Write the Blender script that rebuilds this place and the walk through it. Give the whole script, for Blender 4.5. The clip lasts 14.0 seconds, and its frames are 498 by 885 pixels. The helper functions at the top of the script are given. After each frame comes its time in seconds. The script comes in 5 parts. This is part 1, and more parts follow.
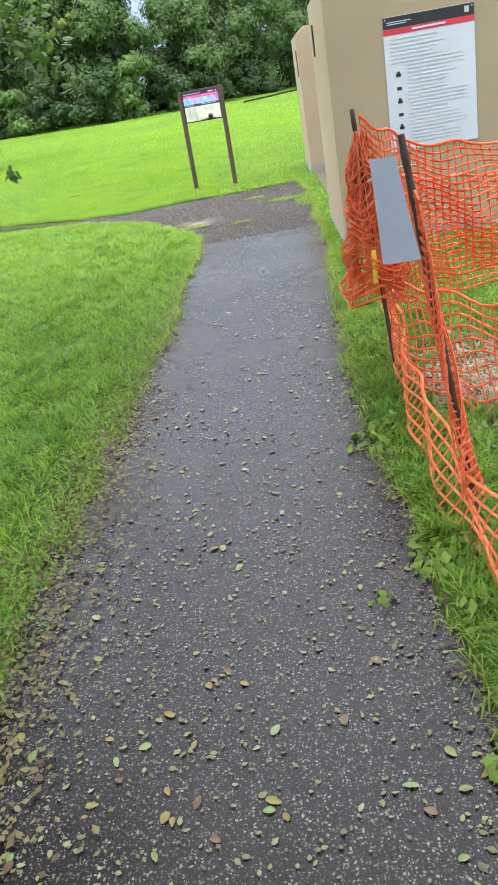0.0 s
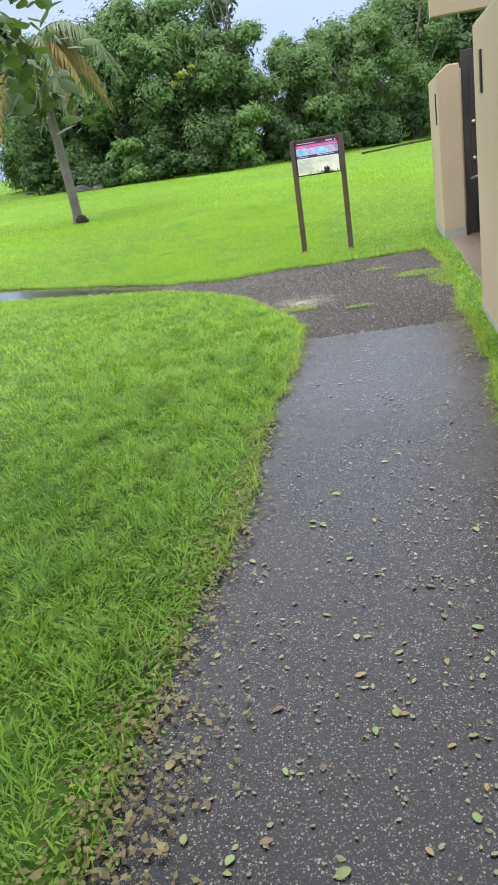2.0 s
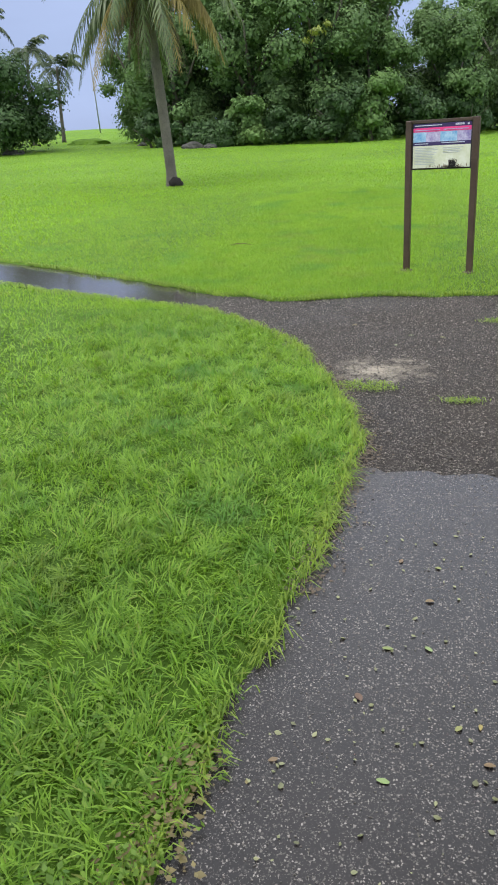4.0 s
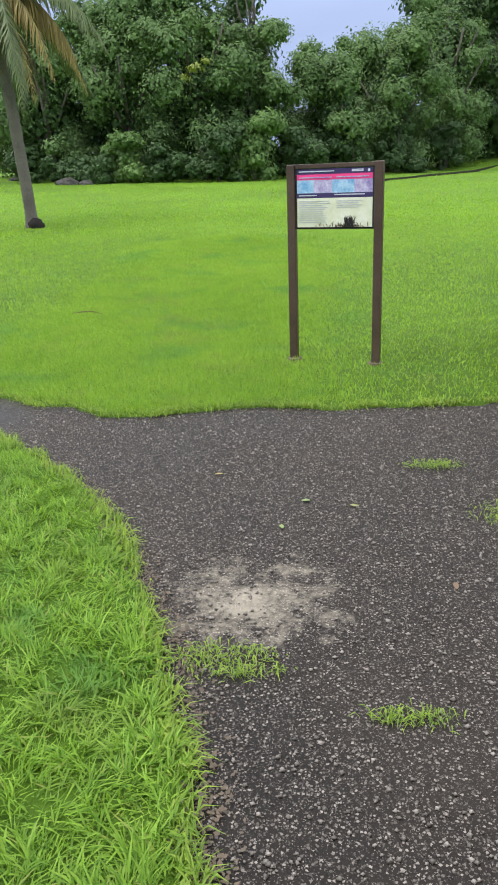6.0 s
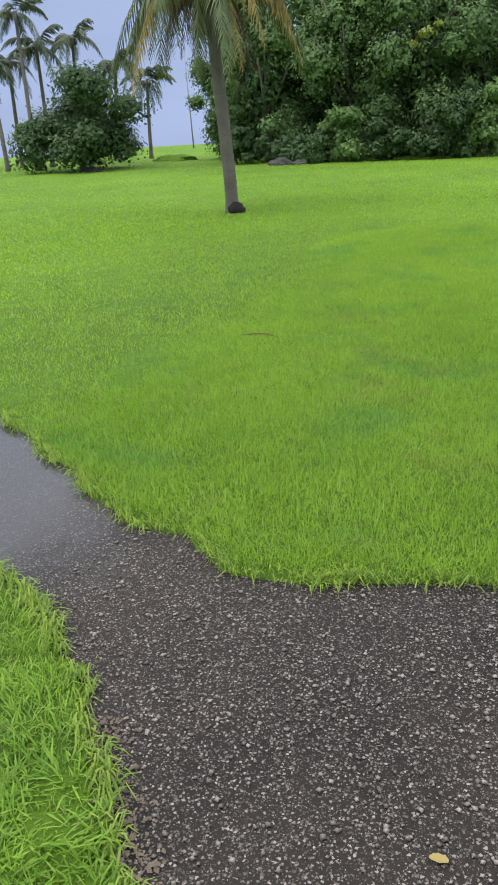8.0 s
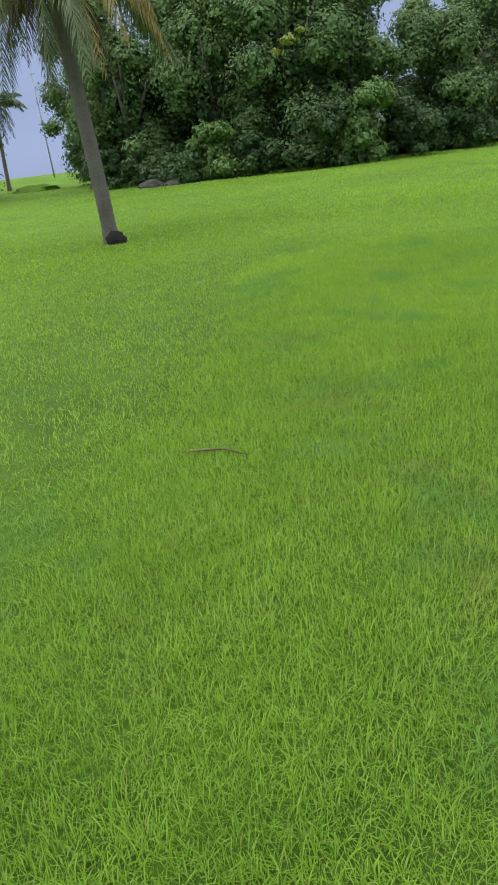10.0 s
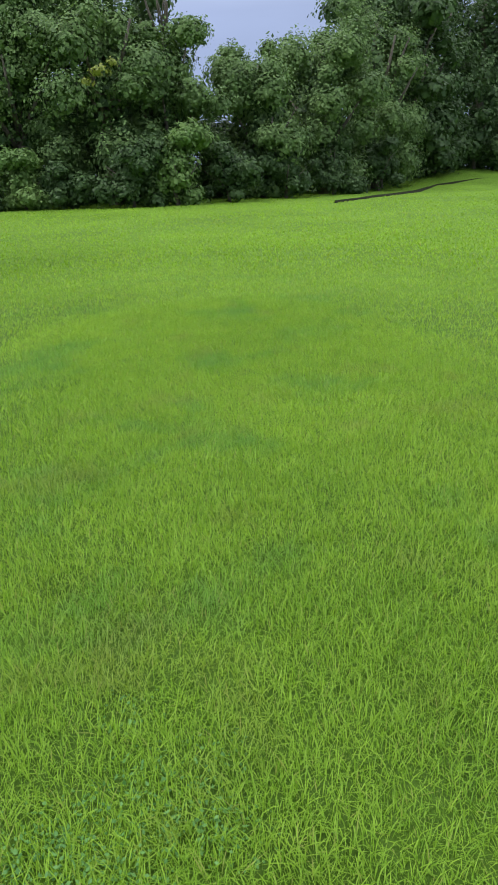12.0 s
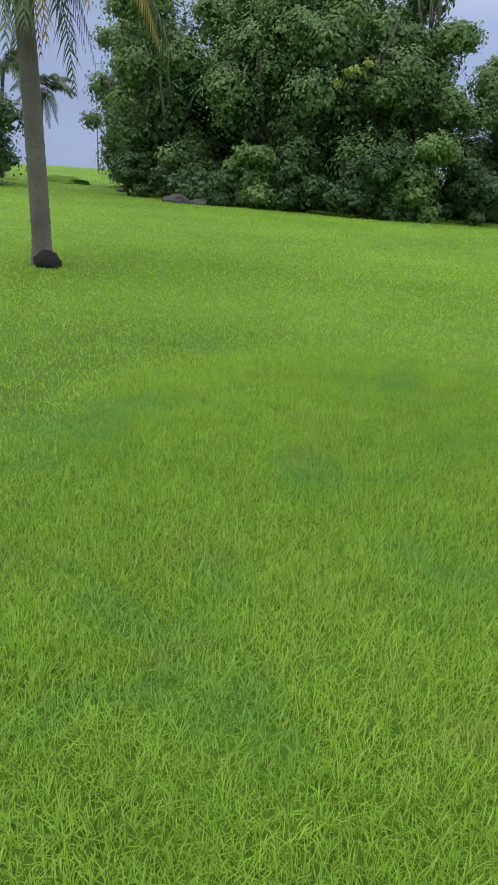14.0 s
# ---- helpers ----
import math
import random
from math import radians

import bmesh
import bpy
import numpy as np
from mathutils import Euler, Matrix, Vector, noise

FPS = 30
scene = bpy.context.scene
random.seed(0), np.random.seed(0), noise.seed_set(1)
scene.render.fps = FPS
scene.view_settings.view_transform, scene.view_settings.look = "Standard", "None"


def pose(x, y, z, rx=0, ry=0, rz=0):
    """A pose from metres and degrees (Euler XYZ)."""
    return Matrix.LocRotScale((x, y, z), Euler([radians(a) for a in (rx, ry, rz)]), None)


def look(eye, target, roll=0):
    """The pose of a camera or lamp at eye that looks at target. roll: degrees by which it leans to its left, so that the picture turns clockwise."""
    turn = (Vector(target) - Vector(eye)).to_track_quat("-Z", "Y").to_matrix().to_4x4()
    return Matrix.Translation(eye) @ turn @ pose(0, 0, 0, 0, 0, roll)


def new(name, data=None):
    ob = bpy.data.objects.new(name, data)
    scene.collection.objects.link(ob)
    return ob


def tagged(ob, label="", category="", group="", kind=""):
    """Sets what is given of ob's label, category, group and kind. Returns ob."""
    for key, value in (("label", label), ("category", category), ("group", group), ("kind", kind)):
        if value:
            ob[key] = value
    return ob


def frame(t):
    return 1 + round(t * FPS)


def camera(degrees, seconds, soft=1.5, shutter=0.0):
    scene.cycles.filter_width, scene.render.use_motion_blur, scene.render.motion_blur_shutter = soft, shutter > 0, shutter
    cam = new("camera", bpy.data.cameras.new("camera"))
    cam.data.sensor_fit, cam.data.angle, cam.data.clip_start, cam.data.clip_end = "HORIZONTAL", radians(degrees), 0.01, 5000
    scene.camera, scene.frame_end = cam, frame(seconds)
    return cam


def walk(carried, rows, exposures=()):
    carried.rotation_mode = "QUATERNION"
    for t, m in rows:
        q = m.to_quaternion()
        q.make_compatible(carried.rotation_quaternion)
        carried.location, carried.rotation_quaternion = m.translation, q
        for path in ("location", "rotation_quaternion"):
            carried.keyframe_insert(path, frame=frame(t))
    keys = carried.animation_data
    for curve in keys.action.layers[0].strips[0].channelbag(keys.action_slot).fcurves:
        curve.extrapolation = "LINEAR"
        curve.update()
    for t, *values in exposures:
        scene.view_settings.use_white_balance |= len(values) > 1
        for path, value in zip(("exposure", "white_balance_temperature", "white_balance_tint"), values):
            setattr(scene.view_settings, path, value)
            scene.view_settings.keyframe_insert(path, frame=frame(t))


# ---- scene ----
cam = camera(37.0, 14.0, 1.8)

PATH = [
    (0, (0.534, -3.309, 1.489), (0.48, -1.497, 0.644), -10.3),
    (0.5, (0.525, -2.67, 1.472), (0.296, -0.847, 0.683), -10.3),
    (1, (0.511, -2.1, 1.493), (0.289, -0.274, 0.708), -6.7),
    (1.5, (0.433, -1.486, 1.498), (0.154, 0.346, 0.746), -7.9),
    (2, (0.516, -0.884, 1.478), (0.226, 0.967, 0.777), -9.1),
    (2.2, (0.541, -0.635, 1.44), (0.243, 1.217, 0.746), -9.1),
    (4.3, (0.603, 2.308, 1.579), (0.059, 4.078, 0.822), -3.6),
    (4.5, (0.565, 2.553, 1.583), (0.017, 4.325, 0.833), -3.9),
    (5, (0.548, 3.22, 1.601), (0.179, 5.04, 0.86), -3.0),
    (5.5, (0.483, 3.839, 1.602), (0.189, 5.681, 0.882), -1.7),
    (6, (0.446, 4.489, 1.617), (0.192, 6.351, 0.93), -2.3),
    (6.5, (0.367, 5.085, 1.594), (-0.012, 6.926, 0.911), -3.3),
    (7, (0.218, 5.721, 1.593), (-0.218, 7.55, 0.912), -3.4),
    (7.5, (0.078, 6.388, 1.541), (-0.718, 8.077, 0.824), -5.0),
    (8, (-0.091, 7.024, 1.551), (-0.852, 8.733, 0.844), -3.6),
    (8.2, (-0.111, 7.232, 1.539), (-0.926, 8.916, 0.833), -4.3),
    (10.3, (-1.551, 9.89, 1.478), (-1.926, 11.734, 0.798), -7.5),
    (10.5, (-1.575, 10.116, 1.482), (-1.839, 11.979, 0.804), -6.4),
    (11, (-1.679, 10.671, 1.473), (-1.813, 12.556, 0.82), -4.3),
    (11.5, (-1.64, 11.199, 1.492), (-1.772, 13.088, 0.847), -4.3),
    (12, (-1.556, 11.764, 1.512), (-1.574, 13.659, 0.873), -3.1),
    (12.5, (-1.419, 12.294, 1.519), (-1.318, 14.186, 0.877), -2.6),
    (13, (-1.344, 12.899, 1.517), (-1.374, 14.796, 0.882), -2.6),
    (13.5, (-1.318, 13.485, 1.56), (-1.4, 15.394, 0.969), 0.2),
    (14, (-1.14, 14.024, 1.602), (-1.678, 15.847, 0.98), 3.5),
]
walk(cam, [(t, look(eye, target, roll)) for t, eye, target, roll in PATH], [(0, 1.05), (0.5, 1.34), (1, 1.0), (2.2, 0.78), (4.3, 0.27), (5, 0.2), (5.5, 0.43), (7.5, 0.28), (10.5, -0.02), (12.5, 0.1), (14, -0.02)])

# ---- world and sun: a bright overcast sky, paler and dimmer towards the horizon ----
world = bpy.data.worlds.new("overcast")
scene.world = world
world.use_nodes = True
wn, wl = world.node_tree.nodes, world.node_tree.links
wn.clear()
sky = wn.new("ShaderNodeTexSky")
sky.sky_type, sky.sun_disc = "NISHITA", False
sky.sun_elevation, sky.sun_rotation = radians(60), radians(110)
geo = wn.new("ShaderNodeTexCoord")
sep = wn.new("ShaderNodeSeparateXYZ")
ramp = wn.new("ShaderNodeValToRGB")
cloud = wn.new("ShaderNodeTexNoise")
cloud.inputs["Scale"].default_value, cloud.inputs["Detail"].default_value = 2.2, 5
stretch = wn.new("ShaderNodeMapping")
stretch.inputs["Scale"].default_value = (1, 1, 3.5)
cr = wn.new("ShaderNodeMapRange")
cr.inputs["From Min"].default_value, cr.inputs["From Max"].default_value = 0.3, 0.7
cr.inputs["To Min"].default_value, cr.inputs["To Max"].default_value = 0.86, 1.14
tint = wn.new("ShaderNodeMix")
tint.data_type, tint.blend_type = "RGBA", "MULTIPLY"
tint.inputs["Factor"].default_value = 1
mix = wn.new("ShaderNodeMix")
mix.data_type = "RGBA"
mix.inputs["Factor"].default_value = 0.9
bg = wn.new("ShaderNodeBackground")
bg.inputs["Strength"].default_value = 0.12
wo = wn.new("ShaderNodeOutputWorld")
ramp.color_ramp.elements[0].position, ramp.color_ramp.elements[0].color = 0.0, (2.65, 3.35, 5.5, 1)
ramp.color_ramp.elements[1].position, ramp.color_ramp.elements[1].color = 0.75, (19.5, 20.3, 21.6, 1)
mid = ramp.color_ramp.elements.new(0.2)
mid.color = (3.15, 3.8, 5.8, 1)
wl.new(geo.outputs["Generated"], sep.inputs[0])
wl.new(sep.outputs["Z"], ramp.inputs["Fac"])
wl.new(geo.outputs["Generated"], stretch.inputs["Vector"])
wl.new(stretch.outputs["Vector"], cloud.inputs["Vector"])
wl.new(cloud.outputs["Fac"], cr.inputs["Value"])
wl.new(ramp.outputs["Color"], tint.inputs["A"])
wl.new(cr.outputs["Result"], tint.inputs["B"])
wl.new(sky.outputs["Color"], mix.inputs["A"])
wl.new(tint.outputs["Result"], mix.inputs["B"])
wl.new(mix.outputs["Result"], bg.inputs["Color"])
wl.new(bg.outputs["Background"], wo.inputs["Surface"])
sun = new("sun", bpy.data.lights.new("sun", "SUN"))
sun.data.energy, sun.data.angle, sun.data.color = 1.4, radians(25), (1.0, 0.97, 0.92)
sun.matrix_world = look((-22, -8, 40), (0, 0, 0))


# ---- materials ----
def material(name, rough=0.6, colour=(0.5, 0.5, 0.5), metal=0.0, spec=0.5):
    m = bpy.data.materials.new(name)
    m.use_nodes = True
    b = m.node_tree.nodes["Principled BSDF"]
    b.inputs["Base Color"].default_value = (*colour, 1)
    b.inputs["Roughness"].default_value = rough
    b.inputs["Metallic"].default_value = metal
    b.inputs["Specular IOR Level"].default_value = spec
    return m, m.node_tree, b


def node(nt, kind, **values):
    n = nt.nodes.new("ShaderNode" + kind)
    for key, v in values.items():
        n.inputs[key.replace("_", " ")].default_value = v
    return n


def coords(nt, scale=(1, 1, 1)):
    t, mp = node(nt, "TexCoord"), node(nt, "Mapping")
    mp.inputs["Scale"].default_value = scale
    nt.links.new(t.outputs["Object"], mp.inputs["Vector"])
    return mp.outputs["Vector"]


def noise_of(nt, vec, scale, detail=4, rough=0.55):
    n = node(nt, "TexNoise", Scale=scale, Detail=detail, Roughness=rough)
    nt.links.new(vec, n.inputs["Vector"])
    return n.outputs["Fac"]


def ramp_of(nt, fac, *stops):
    r = nt.nodes.new("ShaderNodeValToRGB")
    el = r.color_ramp.elements
    while len(el) < len(stops):
        el.new(0.5)
    for e, (p, c) in zip(el, stops):
        e.position, e.color = p, (*c, 1) if len(c) == 3 else c
    nt.links.new(fac, r.inputs["Fac"])
    return r.outputs["Color"]


def mix_of(nt, fac, a, b, blend="MIX"):
    m = nt.nodes.new("ShaderNodeMix")
    m.data_type, m.blend_type = "RGBA", blend
    for sock, v in ((m.inputs["Factor"], fac), (m.inputs["A"], a), (m.inputs["B"], b)):
        if isinstance(v, (int, float)):
            sock.default_value = v
        elif isinstance(v, tuple):
            sock.default_value = (*v, 1)
        else:
            nt.links.new(v, sock)
    return m.outputs["Result"]


def math_of(nt, op, a, b=None, clamp=False):
    m = nt.nodes.new("ShaderNodeMath")
    m.operation, m.use_clamp = op, clamp
    for sock, v in ((m.inputs[0], a), (m.inputs[1], b)):
        if v is None:
            continue
        if isinstance(v, (int, float)):
            sock.default_value = v
        else:
            nt.links.new(v, sock)
    return m.outputs[0]


def bump_of(nt, b, height, strength=0.3, distance=0.01):
    n = node(nt, "Bump", Strength=strength, Distance=distance)
    nt.links.new(height, n.inputs["Height"])
    nt.links.new(n.outputs["Normal"], b.inputs["Normal"])


def two_scale(name, c1, c2, rough=0.6, big=1.5, small=40, bump=0.2, metal=0.0, spec=0.5, dist=0.004):
    """Paint, wood, stone: a large mottling, a fine grain and a fine relief."""
    m, nt, b = material(name, rough, c1, metal, spec)
    v = coords(nt)
    large, fine = noise_of(nt, v, big), noise_of(nt, v, small)
    f = math_of(nt, "ADD", math_of(nt, "MULTIPLY", large, 0.65), math_of(nt, "MULTIPLY", fine, 0.35))
    nt.links.new(ramp_of(nt, f, (0.35, c1), (0.65, c2)), b.inputs["Base Color"])
    nt.links.new(ramp_of(nt, large, (0.3, (rough * 0.8,) * 3), (0.7, (min(1, rough * 1.15),) * 3)), b.inputs["Roughness"])
    bump_of(nt, b, fine, bump, dist)
    return m


def leafy(name, dark, light, rough=0.45, through_share=0.35, patch=0.25, spec=0.35, speck=0.55):
    """Leaves and blades: each island its own tone, clouds of tone across the plant, light passing through."""
    m, nt, b = material(name, rough, dark, 0, spec)
    g = node(nt, "NewGeometry")
    big = noise_of(nt, coords(nt), patch, 3)
    f = math_of(nt, "ADD", math_of(nt, "MULTIPLY", g.outputs["Random Per Island"], speck), math_of(nt, "MULTIPLY", big, 1.15 - speck))
    col = ramp_of(nt, f, (0.15, dark), (0.85, light))
    return pass_light(m, nt, b, col, through_share)


def pass_light(m, nt, b, col, share):
    """Lets part of the light shine through a leaf or a blade."""
    nt.links.new(col, b.inputs["Base Color"])
    tr = node(nt, "BsdfTranslucent")
    nt.links.new(mix_of(nt, 0.35, col, (1.0, 0.9, 0.15), "MULTIPLY"), tr.inputs["Color"])
    sh = node(nt, "MixShader", Fac=share)
    nt.links.new(b.outputs[0], sh.inputs[1])
    nt.links.new(tr.outputs[0], sh.inputs[2])
    nt.links.new(sh.outputs[0], nt.nodes["Material Output"].inputs["Surface"])
    return m


def grass_blades(name, dark, light, blue, tan, patch, speck=0.38):
    """Lawn: tone by blade, by tuft and by stretch of lawn, with bluish clover-like patches and dry tan ones."""
    m, nt, b = material(name, 0.5, dark, 0, 0.3)
    g = node(nt, "NewGeometry")
    isl, v = g.outputs["Random Per Island"], coords(nt)
    f = math_of(nt, "ADD", math_of(nt, "MULTIPLY", isl, speck), math_of(nt, "ADD", math_of(nt, "MULTIPLY", noise_of(nt, v, patch, 4), 0.45), math_of(nt, "MULTIPLY", noise_of(nt, v, patch * 8, 3), 0.3)))
    col = ramp_of(nt, f, (0.2, dark), (0.85, light))
    col = mix_of(nt, ramp_of(nt, noise_of(nt, v, patch * 2.6, 5, 0.6), (0.54, (0, 0, 0)), (0.68, (0.65,) * 3)), col, blue)
    shifted = coords(nt)
    shifted.node.inputs["Location"].default_value = (31, 17, 5)
    col = mix_of(nt, ramp_of(nt, noise_of(nt, shifted, patch * 4, 5, 0.65), (0.56, (0, 0, 0)), (0.72, (0.55,) * 3)), col, tan)
    col = mix_of(nt, math_of(nt, "MULTIPLY", math_of(nt, "GREATER_THAN", isl, 0.965), 0.55), col, (0.30, 0.26, 0.10))
    return pass_light(m, nt, b, col, 0.45)


def span(nt, value, lo, hi):
    """A soft step from 0 at lo to 1 at hi."""
    n = node(nt, "MapRange", From_Min=lo, From_Max=hi)
    n.interpolation_type = "SMOOTHSTEP"
    nt.links.new(value, n.inputs["Value"])
    return n.outputs["Result"]


def asphalt(name, stone_share, wet, sandy, cells, tar_a, tar_b, grit_share=0.5, relief_strength=0.6):
    m, nt, b = material(name, 0.5, (0.05, 0.05, 0.05), 0, 0.12 if sandy else 0.23)
    v = coords(nt)
    big, mid_n, fine = noise_of(nt, v, 0.9, 5), noise_of(nt, v, 7, 4), noise_of(nt, v, 160, 3)
    vo = node(nt, "TexVoronoi", Scale=cells, Randomness=1)
    warp = node(nt, "TexNoise", Scale=140, Detail=2)
    nt.links.new(v, warp.inputs["Vector"])
    shift = nt.nodes.new("ShaderNodeVectorMath")
    shift.operation = "MULTIPLY_ADD"
    shift.inputs[1].default_value = (0.011, 0.011, 0.0)
    nt.links.new(warp.outputs["Color"], shift.inputs[0])
    nt.links.new(v, shift.inputs[2])
    nt.links.new(shift.outputs["Vector"], vo.inputs["Vector"])
    vs = nt.nodes.new("ShaderNodeSeparateColor")
    nt.links.new(vo.outputs["Color"], vs.inputs[0])
    round_stone = math_of(nt, "LESS_THAN", vo.outputs["Distance"], 0.36)
    amount = math_of(nt, "ADD", math_of(nt, "MULTIPLY", mid_n, 0.5), stone_share - 0.25)
    chosen = math_of(nt, "LESS_THAN", vs.outputs["Red"], amount)
    stone = math_of(nt, "MULTIPLY", round_stone, chosen)
    vg = node(nt, "TexVoronoi", Scale=cells * 2.3, Randomness=1)
    nt.links.new(shift.outputs["Vector"], vg.inputs["Vector"])
    gs = nt.nodes.new("ShaderNodeSeparateColor")
    nt.links.new(vg.outputs["Color"], gs.inputs[0])
    grit = math_of(nt, "MULTIPLY", math_of(nt, "LESS_THAN", vg.outputs["Distance"], 0.4), math_of(nt, "LESS_THAN", gs.outputs["Red"], grit_share))
    tar = ramp_of(nt, math_of(nt, "ADD", math_of(nt, "MULTIPLY", big, 0.7), math_of(nt, "MULTIPLY", fine, 0.3)), (0.35, tar_a), (0.68, tar_b))
    pale = ramp_of(nt, vs.outputs["Green"], (0.0, (0.06, 0.052, 0.046)), (0.6, (0.145, 0.127, 0.112)), (1.0, (0.29, 0.255, 0.225)))
    grains = ramp_of(nt, gs.outputs["Green"], (0.0, (0.045, 0.038, 0.034)), (0.7, (0.11, 0.097, 0.086)), (1.0, (0.24, 0.215, 0.19)))
    col = mix_of(nt, stone, mix_of(nt, grit, tar, grains), pale)
    xyz = node(nt, "SeparateXYZ")
    nt.links.new(v, xyz.inputs[0])
    x, y, soft = xyz.outputs["X"], xyz.outputs["Y"], noise_of(nt, v, 2.6, 4)
    if sandy:
        ex, ey = math_of(nt, "MULTIPLY", math_of(nt, "SUBTRACT", x, 0.08), 2.0), math_of(nt, "MULTIPLY", math_of(nt, "SUBTRACT", y, 7.06), 2.3)
        r = math_of(nt, "SQRT", math_of(nt, "ADD", math_of(nt, "MULTIPLY", ex, ex), math_of(nt, "MULTIPLY", ey, ey)))
        rag = math_of(nt, "ADD", math_of(nt, "MULTIPLY", noise_of(nt, v, 5.5, 6, 0.7), 3.4), math_of(nt, "MULTIPLY", noise_of(nt, v, 38, 4, 0.7), 1.3))
        worn = math_of(nt, "MULTIPLY", math_of(nt, "SUBTRACT", rag, math_of(nt, "ADD", r, 1.6)), 1.1, True)
        col = mix_of(nt, math_of(nt, "MULTIPLY", worn, 0.62), col, (0.38, 0.335, 0.265))
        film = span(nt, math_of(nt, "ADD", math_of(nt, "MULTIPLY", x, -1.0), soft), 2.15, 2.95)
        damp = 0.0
    else:
        along = math_of(nt, "MULTIPLY", span(nt, math_of(nt, "ADD", y, soft), 3.2, 4.5), span(nt, x, 0.0, 0.35))
        patchy = math_of(nt, "MULTIPLY", span(nt, big, 0.5, 0.68), 0.55)
        film, damp = math_of(nt, "MULTIPLY", math_of(nt, "MAXIMUM", along, patchy), 0.34), 0.12
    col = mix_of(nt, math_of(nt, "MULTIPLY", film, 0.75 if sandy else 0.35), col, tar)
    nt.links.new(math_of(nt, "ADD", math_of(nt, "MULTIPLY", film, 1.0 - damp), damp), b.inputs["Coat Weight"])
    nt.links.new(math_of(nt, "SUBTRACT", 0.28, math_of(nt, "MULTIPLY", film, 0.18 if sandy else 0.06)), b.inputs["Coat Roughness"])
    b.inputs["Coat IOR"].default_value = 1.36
    nt.links.new(col, b.inputs["Base Color"])
    lo, hi = wet
    nt.links.new(ramp_of(nt, big, (0.38, (lo,) * 3), (0.62, (hi,) * 3)), b.inputs["Roughness"])
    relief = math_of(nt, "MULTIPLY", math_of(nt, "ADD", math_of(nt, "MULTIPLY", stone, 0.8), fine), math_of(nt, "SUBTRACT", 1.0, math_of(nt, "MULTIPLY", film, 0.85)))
    bump_of(nt, b, relief, relief_strength, 0.005)
    return m


M_ASPHALT = asphalt("wet_smooth_asphalt", 0.46, (0.14, 0.38), False, 125, (0.0080, 0.0065, 0.0064), (0.0225, 0.0185, 0.0178), 0.34, 0.3)
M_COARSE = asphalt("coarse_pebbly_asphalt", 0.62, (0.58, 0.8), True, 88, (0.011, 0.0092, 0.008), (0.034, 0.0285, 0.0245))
M_GRASS = grass_blades("grass_blades", (0.130, 0.280, 0.018), (0.330, 0.525, 0.055), (0.12, 0.300, 0.068), (0.275, 0.315, 0.08), 0.42)
# Broad grass; its lowered dark tones also put shade between the blades.
M_GRASS_BROAD = grass_blades("broad_lawn_grass", (0.070, 0.180, 0.016), (0.290, 0.480, 0.058), (0.075, 0.220, 0.048), (0.22, 0.28, 0.07), 0.55, 0.5)
# Paler, evener copy of M_GRASS; far brightness is put into the colour.
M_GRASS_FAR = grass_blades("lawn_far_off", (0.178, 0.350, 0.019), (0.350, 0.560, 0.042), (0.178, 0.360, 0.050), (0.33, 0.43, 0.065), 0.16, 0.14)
M_WEED = leafy("weed_leaves", (0.06, 0.15, 0.014), (0.22, 0.34, 0.045), 0.45, 0.35, 2.0)
M_FRINGE = leafy("yellow_green_edge_grass", (0.085, 0.18, 0.016), (0.28, 0.40, 0.048), 0.5, 0.4, 2.0)
M_CLOVER = leafy("bluish_clover_leaves", (0.055, 0.165, 0.030), (0.13, 0.29, 0.060), 0.5, 0.3, 2.0)
M_BUSH = leafy("thicket_leaves", (0.038, 0.084, 0.027), (0.165, 0.262, 0.086), 0.6, 0.25, 0.45, 0.2, 0.34)
M_BUSH_PALE = leafy("pale_shrub_leaves", (0.065, 0.140, 0.033), (0.175, 0.280, 0.080), 0.55, 0.28, 0.5, 0.25, 0.34)
# Colour of the dark trees; also paints shade inside crowns and at the thicket's foot.
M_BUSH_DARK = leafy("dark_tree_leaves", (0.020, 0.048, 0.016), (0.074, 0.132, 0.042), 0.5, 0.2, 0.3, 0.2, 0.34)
M_YELLOW = leafy("yellowing_leaves", (0.12, 0.17, 0.025), (0.25, 0.29, 0.05), 0.45, 0.3, 1.0)
M_NEAR = leafy("broad_tree_leaves", (0.040, 0.090, 0.018), (0.15, 0.25, 0.045), 0.45, 0.4, 2.0)
M_PALM = leafy("palm_leaflets", (0.035, 0.062, 0.016), (0.115, 0.155, 0.05), 0.45, 0.2, 0.6)
M_PALM_FAR = leafy("far_palm_leaflets", (0.026, 0.046, 0.020), (0.075, 0.105, 0.042), 0.5, 0.12, 0.6)
M_PALM_DRY = leafy("dry_palm_leaflets", (0.15, 0.11, 0.030), (0.32, 0.25, 0.075), 0.6, 0.22, 0.9)
M_PALM_DEAD = leafy("dead_palm_skirt", (0.045, 0.036, 0.024), (0.13, 0.10, 0.055), 0.8, 0.1, 0.9)
M_FALLEN = leafy("fallen_leaves", (0.09, 0.095, 0.045), (0.28, 0.285, 0.14), 0.4, 0.1, 3.0)
M_LITTER = leafy("brown_leaf_litter", (0.07, 0.045, 0.022), (0.23, 0.19, 0.075), 0.6, 0.1, 2.0)
M_STRAW = leafy("dry_straw", (0.16, 0.12, 0.05), (0.32, 0.26, 0.12), 0.7, 0.1, 2.0)
M_BARK = two_scale("bark", (0.06, 0.05, 0.04), (0.14, 0.118, 0.095), 0.85, 2.5, 30, 0.6, dist=0.02)
